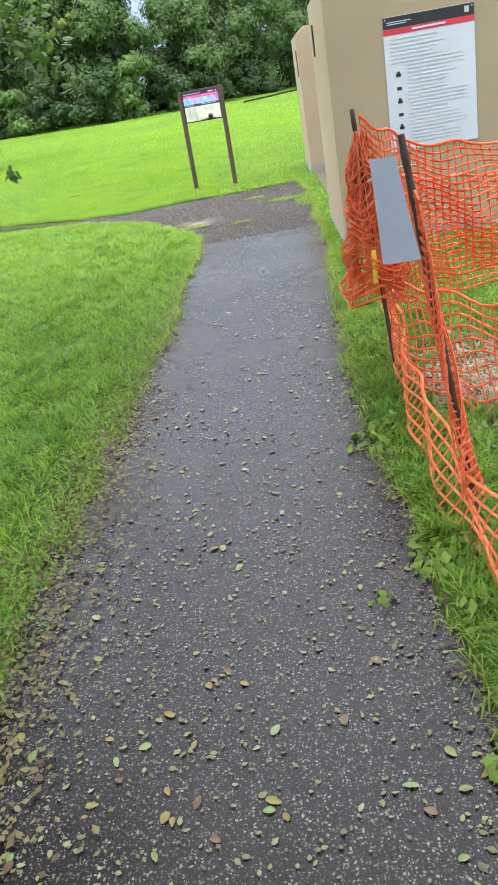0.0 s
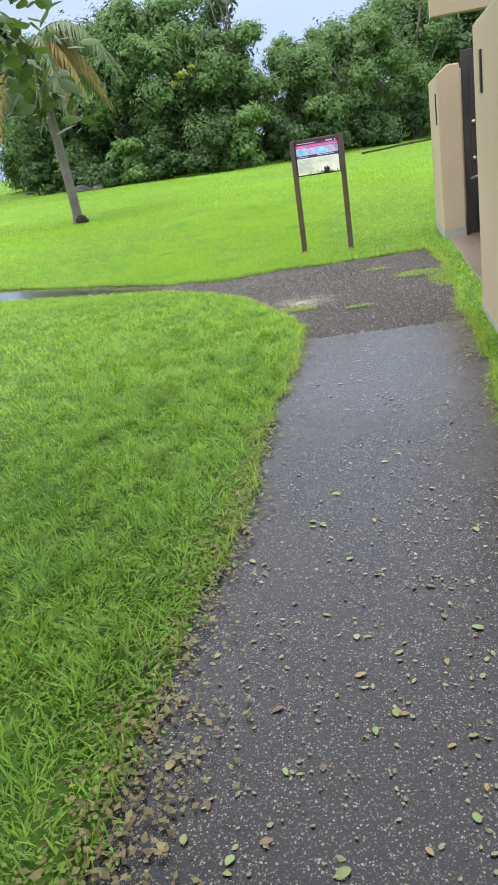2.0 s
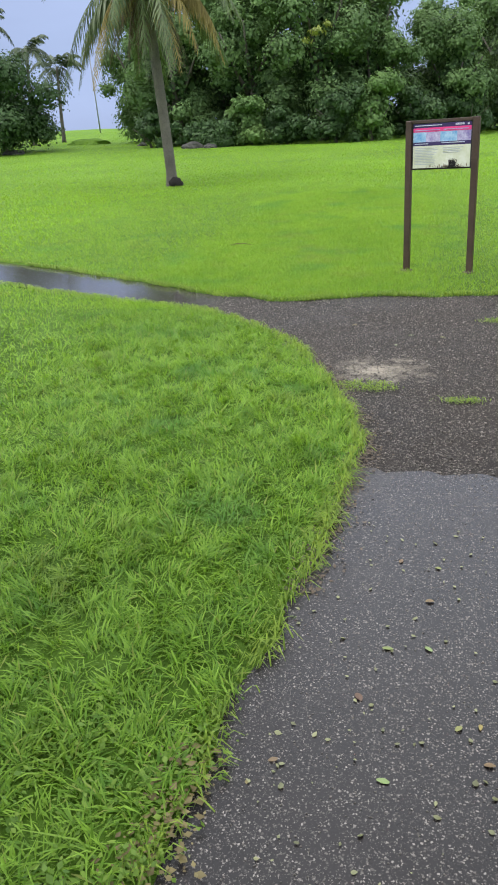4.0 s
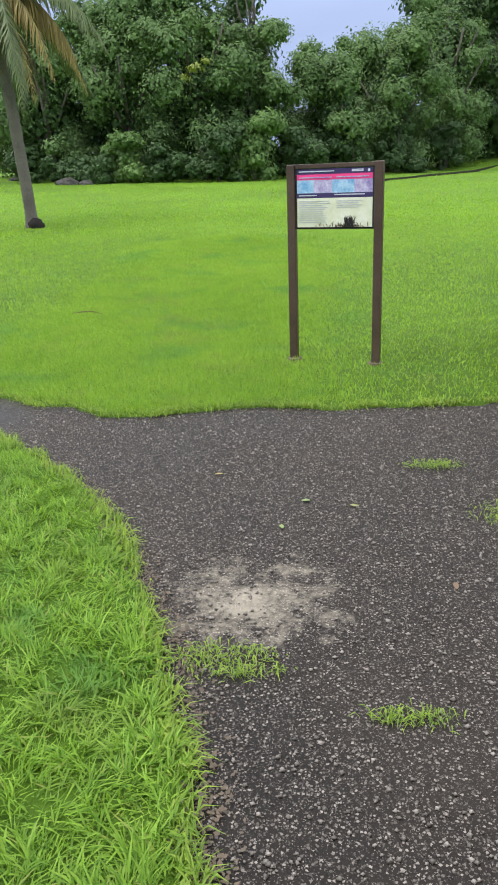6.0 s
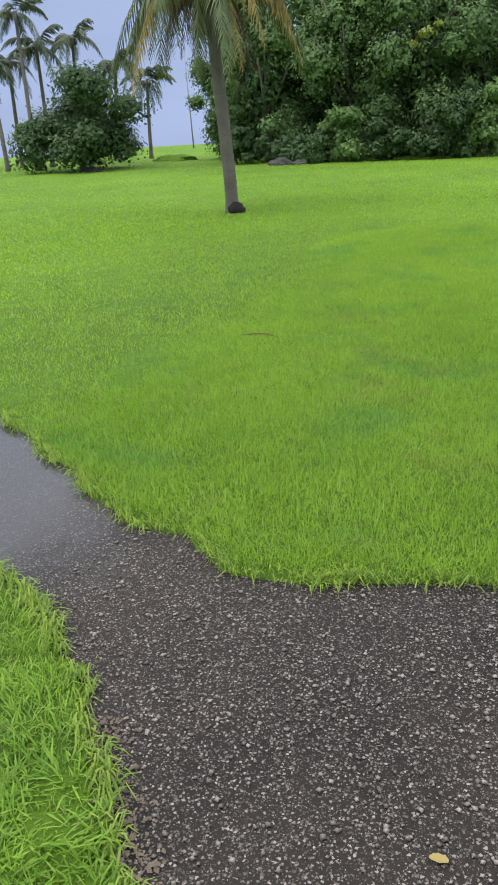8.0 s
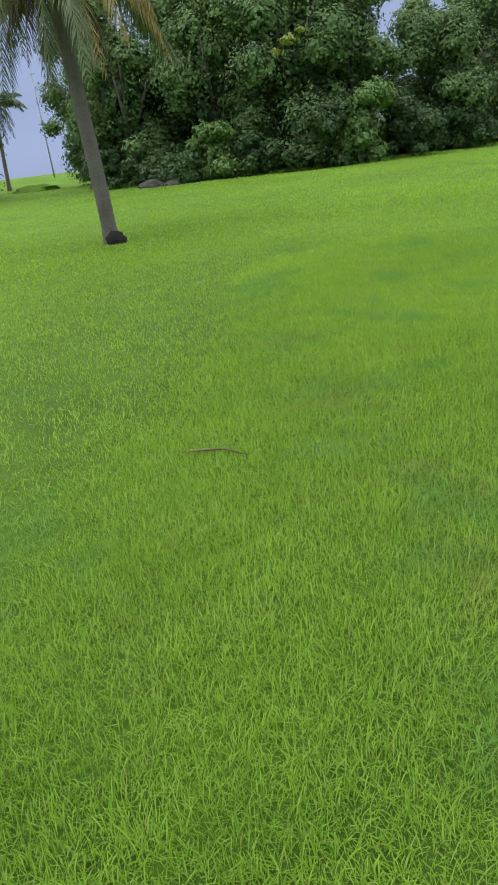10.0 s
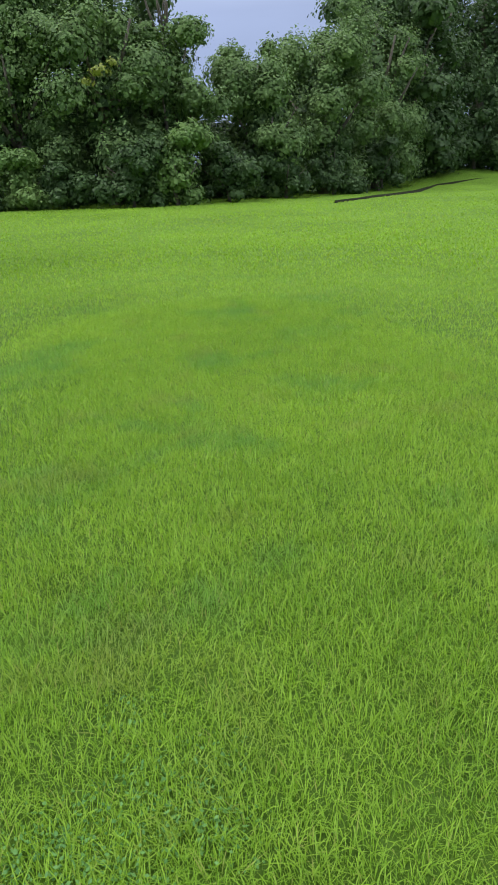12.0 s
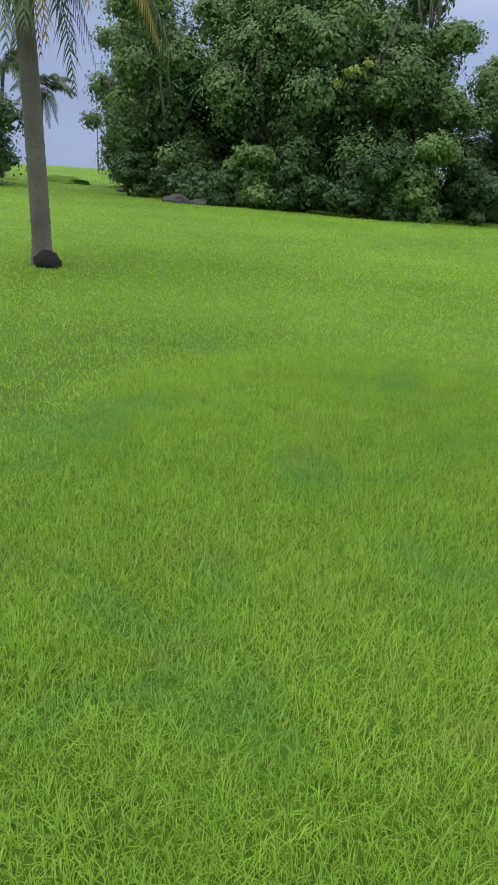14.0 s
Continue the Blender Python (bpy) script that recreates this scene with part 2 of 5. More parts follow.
M_PALMBARK = two_scale("palm_bark", (0.070, 0.060, 0.048), (0.165, 0.145, 0.120), 0.85, 2.0, 25, 0.6, dist=0.02)
M_CHAR = two_scale("charred_root", (0.012, 0.011, 0.01), (0.03, 0.027, 0.024), 0.95, 5, 40, 0.8, spec=0.1, dist=0.02)
M_ROCK = two_scale("grey_rock", (0.024, 0.023, 0.019), (0.066, 0.063, 0.052), 0.9, 1.5, 14, 0.7, dist=0.04)
M_WALL = two_scale("beige_painted_block", (0.300, 0.230, 0.145), (0.360, 0.282, 0.182), 0.7, 0.9, 70, 0.25)
M_WALLBASE = two_scale("bare_grey_plinth", (0.19, 0.185, 0.17), (0.30, 0.29, 0.26), 0.8, 3, 60, 0.4)
M_FLOOR = two_scale("wet_brown_concrete", (0.075, 0.055, 0.042), (0.15, 0.118, 0.09), 0.32, 1.5, 40, 0.2)
M_DOOR = two_scale("dark_brown_door", (0.018, 0.014, 0.012), (0.035, 0.028, 0.024), 0.4, 1.5, 30, 0.15)
M_STEEL = two_scale("dull_steel", (0.35, 0.35, 0.35), (0.5, 0.5, 0.5), 0.35, 5, 60, 0.1, 0.9)
M_STAKE = two_scale("rusty_stake", (0.05, 0.035, 0.028), (0.13, 0.075, 0.05), 0.75, 5, 60, 0.4, 0.3)
M_POST = two_scale("brown_painted_post", (0.045, 0.026, 0.018), (0.085, 0.052, 0.036), 0.5, 4, 50, 0.2)
M_NET = leafy("orange_plastic_net", (0.95, 0.19, 0.055), (1.0, 0.36, 0.17), 0.4, 0.5, 3.0)
M_NETPALE = leafy("faded_orange_net_edge", (0.95, 0.24, 0.07), (1.0, 0.42, 0.20), 0.4, 0.5, 3.0)
M_PAPER = two_scale("white_laminated_paper", (0.50, 0.52, 0.60), (0.57, 0.59, 0.66), 0.35, 2, 30, 0.05)
M_BLACK = two_scale("black_print", (0.012, 0.012, 0.014), (0.025, 0.025, 0.028), 0.45, 4, 60, 0.05)
M_GREYINK = two_scale("grey_print", (0.40, 0.42, 0.46), (0.50, 0.51, 0.54), 0.5, 4, 60, 0.05)
M_RED = two_scale("red_print", (0.55, 0.02, 0.05), (0.65, 0.035, 0.07), 0.45, 4, 60, 0.05)
M_PINK = two_scale("pink_print", (0.75, 0.04, 0.20), (0.85, 0.07, 0.27), 0.4, 4, 60, 0.05)
M_PURPLE = two_scale("purple_print", (0.030, 0.018, 0.085), (0.05, 0.03, 0.12), 0.4, 4, 60, 0.05)
M_CREAM = two_scale("cream_print", (0.62, 0.64, 0.42), (0.78, 0.78, 0.66), 0.4, 6, 40, 0.05)
M_BLUE = two_scale("blue_photo", (0.10, 0.32, 0.60), (0.50, 0.68, 0.80), 0.4, 14, 60, 0.05)
M_LILAC = two_scale("lilac_photo", (0.20, 0.14, 0.40), (0.62, 0.58, 0.72), 0.4, 16, 60, 0.05)
M_GRAVEL = two_scale("pale_pink_gravel", (0.33, 0.23, 0.17), (0.52, 0.41, 0.33), 0.8, 6, 50, 0.5)
M_SIGNBACK = two_scale("dark_panel_edge", (0.02, 0.018, 0.02), (0.04, 0.035, 0.035), 0.5, 4, 60, 0.1)
M_YSTRAP = two_scale("yellow_strap", (0.75, 0.42, 0.02), (0.85, 0.52, 0.05), 0.5, 5, 60, 0.1)
M_ZIP = two_scale("cream_cable_tie", (0.62, 0.58, 0.46), (0.72, 0.68, 0.56), 0.5, 5, 60, 0.1)
M_POLE = two_scale("weathered_pole", (0.20, 0.21, 0.23), (0.32, 0.33, 0.35), 0.6, 2, 30, 0.1)
M_HUT = two_scale("hut_boards", (0.14, 0.12, 0.10), (0.24, 0.21, 0.18), 0.8, 2, 20, 0.3)
M_THATCH = two_scale("grey_thatch", (0.12, 0.11, 0.09), (0.22, 0.20, 0.17), 0.9, 2, 20, 0.5)


def ground_material():
    m, nt, b = material("lawn_soil", 0.85, (0.1, 0.2, 0.03), 0, 0.2)
    v = coords(nt)
    big, midn, fine = noise_of(nt, v, 0.22, 4), noise_of(nt, v, 2.2, 5, 0.6), noise_of(nt, v, 45, 5, 0.7)
    f = math_of(nt, "ADD", math_of(nt, "MULTIPLY", big, 0.5), math_of(nt, "ADD", math_of(nt, "MULTIPLY", midn, 0.3), math_of(nt, "MULTIPLY", fine, 0.25)))
    # Painted darker near the walk, for shade in blade gaps; lighter far off.
    soil = ramp_of(nt, f, (0.32, (0.034, 0.070, 0.008)), (0.52, (0.076, 0.150, 0.012)), (0.72, (0.138, 0.250, 0.018)))
    thatch = ramp_of(nt, f, (0.32, (0.060, 0.120, 0.009)), (0.52, (0.100, 0.194, 0.012)), (0.72, (0.155, 0.280, 0.018)))
    xyz = node(nt, "SeparateXYZ")
    nt.links.new(v, xyz.inputs[0])
    dense = math_of(nt, "MAXIMUM", span(nt, xyz.outputs["Y"], 17, 22), span(nt, math_of(nt, "MULTIPLY", xyz.outputs["X"], -1.0), 5, 9))
    nt.links.new(mix_of(nt, dense, soil, thatch), b.inputs["Base Color"])
    bump_of(nt, b, fine, 0.8, 0.05)
    return m


M_GROUND = ground_material()
M_SOIL = two_scale("damp_soil", (0.07, 0.05, 0.035), (0.15, 0.115, 0.08), 0.9, 3, 50, 0.7, dist=0.01)
M_MUD_SHADE = two_scale("drain_mud_and_shade", (0.010, 0.012, 0.007), (0.026, 0.030, 0.016), 0.95, 3, 40, 0.5, spec=0.05, dist=0.02)
M_SEA = two_scale("grey_sea", (0.10, 0.14, 0.18), (0.16, 0.20, 0.25), 0.3, 0.02, 0.4, 0.2)


# ---- helpers for building ----
def link_mesh(name, me, mat, parent=None, label="", smooth=False):
    me.materials.append(mat)
    if smooth:
        me.polygons.foreach_set("use_smooth", [True] * len(me.polygons))
    ob = new(name, me)
    if parent:
        ob.parent = parent
    if label:
        ob["label"] = label
    return ob


def part(name, bm, mat, parent=None, label="", smooth=False):
    me = bpy.data.meshes.new(name)
    bm.to_mesh(me)
    bm.free()
    return link_mesh(name, me, mat, parent, label, smooth)


def from_arrays(name, co, faces, mat, parent=None, label="", smooth=False):
    """A mesh from numpy arrays: points (n, 3), faces (m, 3) or (m, 4)."""
    me = bpy.data.meshes.new(name)
    n, k = faces.shape
    me.vertices.add(len(co))
    me.vertices.foreach_set("co", np.ascontiguousarray(co, dtype=np.float32).ravel())
    me.loops.add(n * k)
    me.loops.foreach_set("vertex_index", np.ascontiguousarray(faces, dtype=np.int32).ravel())
    me.polygons.add(n)
    me.polygons.foreach_set("loop_start", np.arange(0, n * k, k, dtype=np.int32))
    me.polygons.foreach_set("loop_total", np.full(n, k, dtype=np.int32))
    me.update(calc_edges=True)
    return link_mesh(name, me, mat, parent, label, smooth)


def box(bm, x0, x1, y0, y1, z0, z1, bevel=0.0):
    g = bmesh.ops.create_cube(bm, size=1)
    bmesh.ops.scale(bm, vec=(x1 - x0, y1 - y0, z1 - z0), verts=g["verts"])
    bmesh.ops.translate(bm, vec=((x0 + x1) / 2, (y0 + y1) / 2, (z0 + z1) / 2), verts=g["verts"])
    if bevel:
        edges = list({e for v in g["verts"] for e in v.link_edges})
        bmesh.ops.bevel(bm, geom=edges, offset=bevel, segments=2, affect="EDGES", profile=0.5)
    return bm


def boxed(*a, **k):
    return box(bmesh.new(), *a, **k)


def tube(points, radii, sides=8, bm=None):
    """A tapered tube along points."""
    bm = bm or bmesh.new()
    rings = []
    pts = [Vector(p) for p in points]
    for i, p in enumerate(pts):
        d = (pts[min(i + 1, len(pts) - 1)] - pts[max(i - 1, 0)]).normalized()
        a = d.orthogonal().normalized() if abs(d.z) < 0.95 else Vector((1, 0, 0))
        a = (a - d * a.dot(d)).normalized()
        c = d.cross(a)
        rings.append([bm.verts.new(p + (a * math.cos(t) + c * math.sin(t)) * radii[i]) for t in (2 * math.pi * s / sides for s in range(sides))])
    for r0, r1 in zip(rings, rings[1:]):
        for s in range(sides):
            bm.faces.new((r0[s], r0[(s + 1) % sides], r1[(s + 1) % sides], r1[s]))
    bm.faces.new(rings[0][::-1])
    bm.faces.new(rings[-1])
    return bm


def empty_at(name, x, y, z, rz=0.0):
    ob = new(name)
    ob.matrix_basis = pose(x, y, z, 0, 0, rz)
    ob.empty_display_size = 0.2
    return ob


def sstep(a, b, v):
    t = np.clip((np.asarray(v, float) - a) / (b - a), 0, 1)
    return t * t * (3 - 2 * t)


def lump(x, y, s, seed=0.0):
    """Smooth small waves, the same at every build."""
    return (np.sin(x * 1.7 / s + seed) * np.cos(y * 1.3 / s + 2.1 * seed) + np.sin(x * 3.1 / s + y * 2.3 / s + seed) * 0.5) / 1.5


def lawn_z(x, y):
    """Height of the lawn: level round the path, rising gently away, a knoll far to the east, falling to the sea behind."""
    x, y = np.asarray(x, float), np.asarray(y, float)
    d = np.maximum(0, y - 10)
    near = np.minimum(d, 75)
    z = near * (0.024 - 0.0006 * np.clip(x, -40, 30)) * sstep(0, 6, d)
    z = z + 2.3 * np.exp(-(((x - 15) / 9) ** 2 + ((y - 82) / 11) ** 2))
    z = z + 0.03 * lump(x, y, 3.0) * sstep(12, 20, y)
    z = z - 0.11 * np.exp(-(((x + 8.2) / 4) ** 2 + ((y - 25.2) / 4) ** 2))
    return z - 12 * sstep(95, 160, y) * sstep(400, 60, np.abs(x))


# ---- the path's outline: one strip from the south, a junction, a branch to the west ----
OUTLINE = [(-0.5, -9), (-0.43, -2.2), (-0.40, -1.3), (-0.32, -0.1), (-0.17, 0.8), (-0.12, 1.4), (-0.03, 2.1), (-0.01, 3.2), (0.07, 4.4), (0.12, 5.2), (0.14, 5.6), (0.04, 6.06),
           (-0.2, 6.75), (-0.58, 7.5), (-0.95, 8.08), (-1.28, 8.43), (-1.68, 8.8), (-2.05, 9.0), (-2.6, 9.25), (-3.2, 9.5), (-4.2, 9.95), (-5.1, 10.45), (-9, 12.6), (-16, 15.5),
           (-16.3, 17.0), (-9.4, 14.2), (-5.6, 12.0), (-3.75, 10.9), (-2.62, 10.15), (-2.0, 9.72), (-1.6, 9.62), (-1.27, 9.38), (-0.9, 9.42), (-0.55, 9.52), (-0.14, 9.63), (0.35, 9.55),
           (0.9, 9.62), (1.4, 9.68), (1.72, 9.9), (1.74, 8.45), (1.61, 6.6), (1.51, 5.1), (1.42, 3.9), (1.28, 2.75), (1.08, 1.0), (1.0, -0.2), (0.99, -1.8), (1.05, -9)]


def rough_outline(points, step=0.06, wobble=0.06):
    out = []
    for (x0, y0), (x1, y1) in zip(points, points[1:] + points[:1]):
        n = max(1, int(math.hypot(x1 - x0, y1 - y0) / step))
        for k in range(n):
            x, y = x0 + (x1 - x0) * k / n, y0 + (y1 - y0) * k / n
            q = Vector((x * 3.1, y * 3.1, 0.5))
            out.append((x + wobble * (noise.noise(q) + 0.5 * noise.noise(q * 3.3)), y + wobble * (noise.noise(q + Vector((9, 3, 1))) + 0.5 * noise.noise(q * 3.3 + Vector((5, 1, 2))))))
    return out


EDGE = rough_outline(OUTLINE)


def path_depth(x, y):
    """How far a place lies inside the path (positive) or outside it (negative), by the plain outline."""
    x, y = np.asarray(x, float), np.asarray(y, float)
    inside, best = np.zeros(x.shape, bool), np.full(x.shape, 1e9)
    for (x0, y0), (x1, y1) in zip(OUTLINE, OUTLINE[1:] + OUTLINE[:1]):
        if y0 != y1:
            inside ^= ((y0 > y) != (y1 > y)) & (x < (x1 - x0) * (y - y0) / (y1 - y0) + x0)
        dx, dy = x1 - x0, y1 - y0
        t = np.clip(((x - x0) * dx + (y - y0) * dy) / (dx * dx + dy * dy), 0, 1)
        best = np.minimum(best, (x - x0 - t * dx) ** 2 + (y - y0 - t * dy) ** 2)
    return np.where(inside, 1, -1) * np.sqrt(best)


# ---- ground: one sheet to the horizon, sunk under the path ----
def axis_lines(lo, hi, fine_lo, fine_hi, step):
    mid_lines = np.arange(fine_lo, fine_hi + 1e-6, step)
    up, v, s = [], fine_hi, step
    while v < hi:
        s *= 1.16
        v += s
        up.append(min(v, hi))
    down, v, s = [], fine_lo, step
    while v > lo:
        s *= 1.16
        v -= s
        down.append(max(v, lo))
    return np.array(down[::-1] + list(mid_lines) + up)


def build_ground():
    xs, ys = axis_lines(-1500, 1500, -6, 5, 0.13), axis_lines(-1500, 1500, -5, 16, 0.13)
    gx, gy = np.meshgrid(xs, ys)
    z = lawn_z(gx, gy)
    near = (np.abs(gx) < 20) & (np.abs(gy) < 30)
    dep = np.full(gx.shape, -9.0)
    dep[near] = path_depth(gx[near], gy[near])
    z = z + 0.012 * lump(gx, gy, 0.35, 1.0) * (dep < 0) + np.where(dep < -0.02, 0.012, 0) - 0.06 * sstep(-0.02, 0.12, dep)
    nx, ny = len(xs), len(ys)
    idx = np.arange(nx * ny).reshape(ny, nx)
    faces = np.stack([idx[:-1, :-1], idx[:-1, 1:], idx[1:, 1:], idx[1:, :-1]], -1).reshape(-1, 4)
    ob = from_arrays("ground", np.stack([gx, gy, z], -1).reshape(-1, 3), faces, M_GROUND, smooth=True)
    tagged(ob, "wide mown green lawn rising gently to a thicket", "lawn", kind="structure")


build_ground()
sea = bmesh.new()
for q in ((-4500, 140), (4500, 140), (4500, 4800), (-4500, 4800)):
    sea.verts.new((q[0], q[1], -4))
sea.faces.new(sea.verts)
tagged(part("water", sea, M_SEA), "calm grey sea beyond the crest", "sea", kind="structure")


def slab_from(name, pts, mat, top=0.0, thick=0.05):
    bm = bmesh.new()
    face = bm.faces.new([bm.verts.new((x, y, top)) for x, y in pts])
    face.normal_update()
    if face.normal.z < 0:
        face.normal_flip()
    low = bmesh.ops.extrude_face_region(bm, geom=[face])
    bmesh.ops.translate(bm, vec=(0, 0, -thick), verts=[v for v in low["geom"] if isinstance(v, bmesh.types.BMVert)])
    bmesh.ops.triangulate(bm, faces=[f for f in bm.faces if len(f.verts) > 4])
    bmesh.ops.recalc_face_normals(bm, faces=bm.faces)
    return part(name, bm, mat)


SEAM = 5.34
south = [p for p in EDGE if p[1] <= SEAM and p[0] > -3]
north = [p for p in EDGE if not (p[1] <= SEAM and p[0] > -3)]
first = next(k for k, p in enumerate(EDGE) if p not in south)
west_edge = EDGE[:first]
east_edge = [p for p in EDGE[first:] if p in south]
seam_line = [(0.13 + (1.45 - 0.13) * k / 24, SEAM + 0.02 * math.sin(k * 1.3) + 0.012 * math.sin(k * 3.7)) for k in range(25)]
tagged(slab_from("path", west_edge + seam_line + east_edge, M_ASPHALT), "wet dark asphalt footpath strewn with leaves", "path", kind="structure")
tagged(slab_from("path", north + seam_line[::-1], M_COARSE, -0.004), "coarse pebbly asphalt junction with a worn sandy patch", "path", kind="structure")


# ---- the small building: privacy walls, a lintel beam, a dark door ----
B_AT, B_TURN = (1.56, 3.80), -3.6


def at_building(ob):
    ob.matrix_basis = pose(B_AT[0], B_AT[1], 0, 0, 0, B_TURN)
    return ob


def wall_block(name, u0, u1, v0, v1, h, label, chamfer=0.0, plinth=0.14):
    """A painted block wall with soft arrises and a bare plinth; chamfer cuts the top corner on the path's side."""
    bm = boxed(u0, u1, v0, v1, -0.05, h)
    if chamfer:
        for v in bm.verts:
            if v.co.z > h - 1e-4 and v.co.x < u0 + 1e-4:
                v.co.z -= chamfer
        bmesh.ops.bisect_plane(bm, geom=bm.verts[:] + bm.edges[:] + bm.faces[:], plane_co=(u0 + 0.14, 0, 0), plane_no=(1, 0, 0))
        for v in bm.verts:
            if v.co.z > h - chamfer and v.co.x > u0 + 0.02:
                v.co.z = h
    bmesh.ops.bevel(bm, geom=bm.edges[:], offset=0.012, segments=2, affect="EDGES", profile=0.5)
    ob = at_building(part(name, bm, M_WALL))
    tagged(ob, label, "wall", kind="structure")
    part("plinth", boxed(u0 - 0.003, u1 + 0.003, v0 - 0.003, v1 + 0.003, -0.05, plinth), M_WALLBASE, ob, "bare grey cement plinth")
    return ob


wall_front = wall_block("wall_front", 0, 4.6, 0, 0.2, 2.19, "beige painted block wall carrying a notice", plinth=0.10)
wall_side = wall_block("wall_side", 0, 0.22, 0.204, 1.78, 2.17, "beige painted block wall beside the path", plinth=0.08)
wall_far = wall_block("wall_far", 0.07, 0.37, 6.62, 8.4, 2.27, "beige privacy wall with a cut top corner", chamfer=0.1)
wall_back = wall_block("wall_back", 0.374, 4.6, 8.2, 8.4, 2.3, "plain beige block wall closing the building")
wall_east = wall_block("wall_east", 4.6, 4.8, 0, 8.4, 2.3, "plain beige block wall closing the building")
wall_inner = wall_block("wall_inner", 1.5, 1.7, 0.204, 6.6, 2.3, "shaded beige block wall inside the entrance")
for wall, u, z0, z1, v in ((wall_side, -0.003, 1.68, 1.96, 1.28), (wall_far, 0.067, 1.55, 1.95, 6.9)):
    bm = boxed(u - 0.012, u + 0.004, v, v + 0.06, z0, z1, 0.004)
    part("slot_cover", bm, M_BLACK, wall, "narrow black metal slot cover")
for u, z in ((0.3, 0.95), (1.1, 0.35), (0.42, 0.62)):
    part("stain", boxed(u, u + 0.035, -0.0035, 0.002, z, z + 0.012, 0.001), M_GREYINK, wall_front, "small dark chip in the paint")
part("joint", boxed(0.004, 4.4, -0.0015, 0.002, 0.498, 0.504), M_WALLBASE, wall_front, "faint crack along a block course")

beam = at_building(part("lintel_beam", boxed(0.14, 4.8, 8.2, 8.4, 3.05, 3.40, 0.01), M_WALL))
tagged(beam, "beige painted roof beam at the back of the building", "beam", kind="structure")
for u in (1.3, 4.6):
    part("post", boxed(u, u + 0.18, 8.21, 8.39, 2.27, 3.06), M_WALL, beam)
bm = boxed(0.43, 4.6, 0.2, 8.2, -0.05, 0.03, 0.008)
box(bm, 0.13, 0.43, 1.8, 6.6, -0.05, 0.024, 0.008)
tagged(at_building(part("floor", bm, M_FLOOR)), "wet brown concrete floor of the entrance", "floor", kind="structure")

door = at_building(new("door_1"))
tagged(door, "dark brown metal door standing in the shaded entrance", "door", kind="structure")
part("leaf", boxed(0.40, 1.42, 6.70, 6.75, 0.04, 2.42, 0.004), M_DOOR, door)
for u in range(5):
    part("rib", boxed(0.50 + u * 0.2, 0.53 + u * 0.2, 6.685, 6.70, 0.1, 2.36, 0.003), M_DOOR, door)
for z in (1.52, 1.05):
    bm = bmesh.new()
    bmesh.ops.create_uvsphere(bm, u_segments=12, v_segments=8, radius=0.03)
    bmesh.ops.scale(bm, vec=(1, 1.3, 1), verts=bm.verts)
    bmesh.ops.translate(bm, vec=(0.53, 6.67, z), verts=bm.verts)
    part("knob", bm, M_STEEL, door, "dull steel knob", True)
rail = at_building(new("grab_rail"))
tagged(rail, "pale steel grab rail inside the entrance", "rail")
part("bar", tube([(0.47, 6.64, 0.78), (0.62, 6.55, 0.83), (1.3, 6.5, 0.86)], [0.02] * 3), M_STEEL, rail, smooth=True)
for u, v, z in ((0.49, 6.64, 0.79), (1.28, 6.5, 0.86)):
    part("bracket", tube([(u, v, z), (u, 6.7, z)], [0.014] * 2), M_STEEL, rail, smooth=True)
bin_ob = at_building(new("waste_bin"))
tagged(bin_ob, "dark grey waste bin in the shaded entrance", "bin")
bm = tube([(0.72, 6.35, 0.03), (0.72, 6.35, 0.55), (0.72, 6.35, 0.57)], [0.15, 0.18, 0.19], 16)
part("body", bm, M_SIGNBACK, bin_ob, smooth=True)
part("rim", tube([(0.72, 6.35, 0.57), (0.72, 6.35, 0.6)], [0.195, 0.19], 16), M_GREYINK, bin_ob, smooth=True)


# notice on the front wall
notice = new("notice_poster")
notice.matrix_basis = pose(B_AT[0], B_AT[1], 0, 0, 0, B_TURN) @ pose(0.87, -0.004, 0.78)
tagged(notice, "large white printed notice with black and red header", "poster")
part("sheet", boxed(-0.38, 0.38, -0.004, 0, 0, 1.06, 0.001), M_PAPER, notice)
part("header", boxed(-0.379, 0.379, -0.0065, -0.003, 0.97, 1.058), M_BLACK, notice, "black header strip")
part("strip", boxed(-0.379, 0.379, -0.0065, -0.003, 0.925, 0.968), M_RED, notice, "red strip")
rnd = random.Random(4)
for z, w in ((1.015, 0.2), (1.0, 0.16)):
    part("text_bar", boxed(-0.345, -0.345 + w, -0.009, -0.005, z, z + 0.006), M_PAPER, notice)
part("text_bar", boxed(-0.14, 0.14, -0.009, -0.005, 0.94, 0.955), M_PAPER, notice)
part("emblem", boxed(0.3, 0.335, -0.009, -0.005, 0.995, 1.04), M_GREYINK, notice)
for k in range(29):
    z = 0.885 - k * 0.0295
    left = -0.33 if k < 7 else -0.2
    part("text_bar", boxed(left, left + rnd.uniform(0.33, 0.62) * (1 if k < 7 else 0.85), -0.0065, -0.003, z, z + 0.009), M_GREYINK, notice)
for k in range(6):
    z = 0.60 - k * 0.105
    bm = boxed(-0.295, -0.255, -0.0065, -0.003, z, z + 0.026)
    if k % 2 == 0:
        box(bm, -0.286, -0.264, -0.0065, -0.003, z + 0.027, z + 0.042)
    part("pictogram", bm, M_BLACK, notice, "small black pictogram")
for u in (-0.36, 0.36):
    part("screw", tube([(u, -0.009, 1.04), (u, -0.002, 1.04)], [0.007] * 2), M_STEEL, notice)

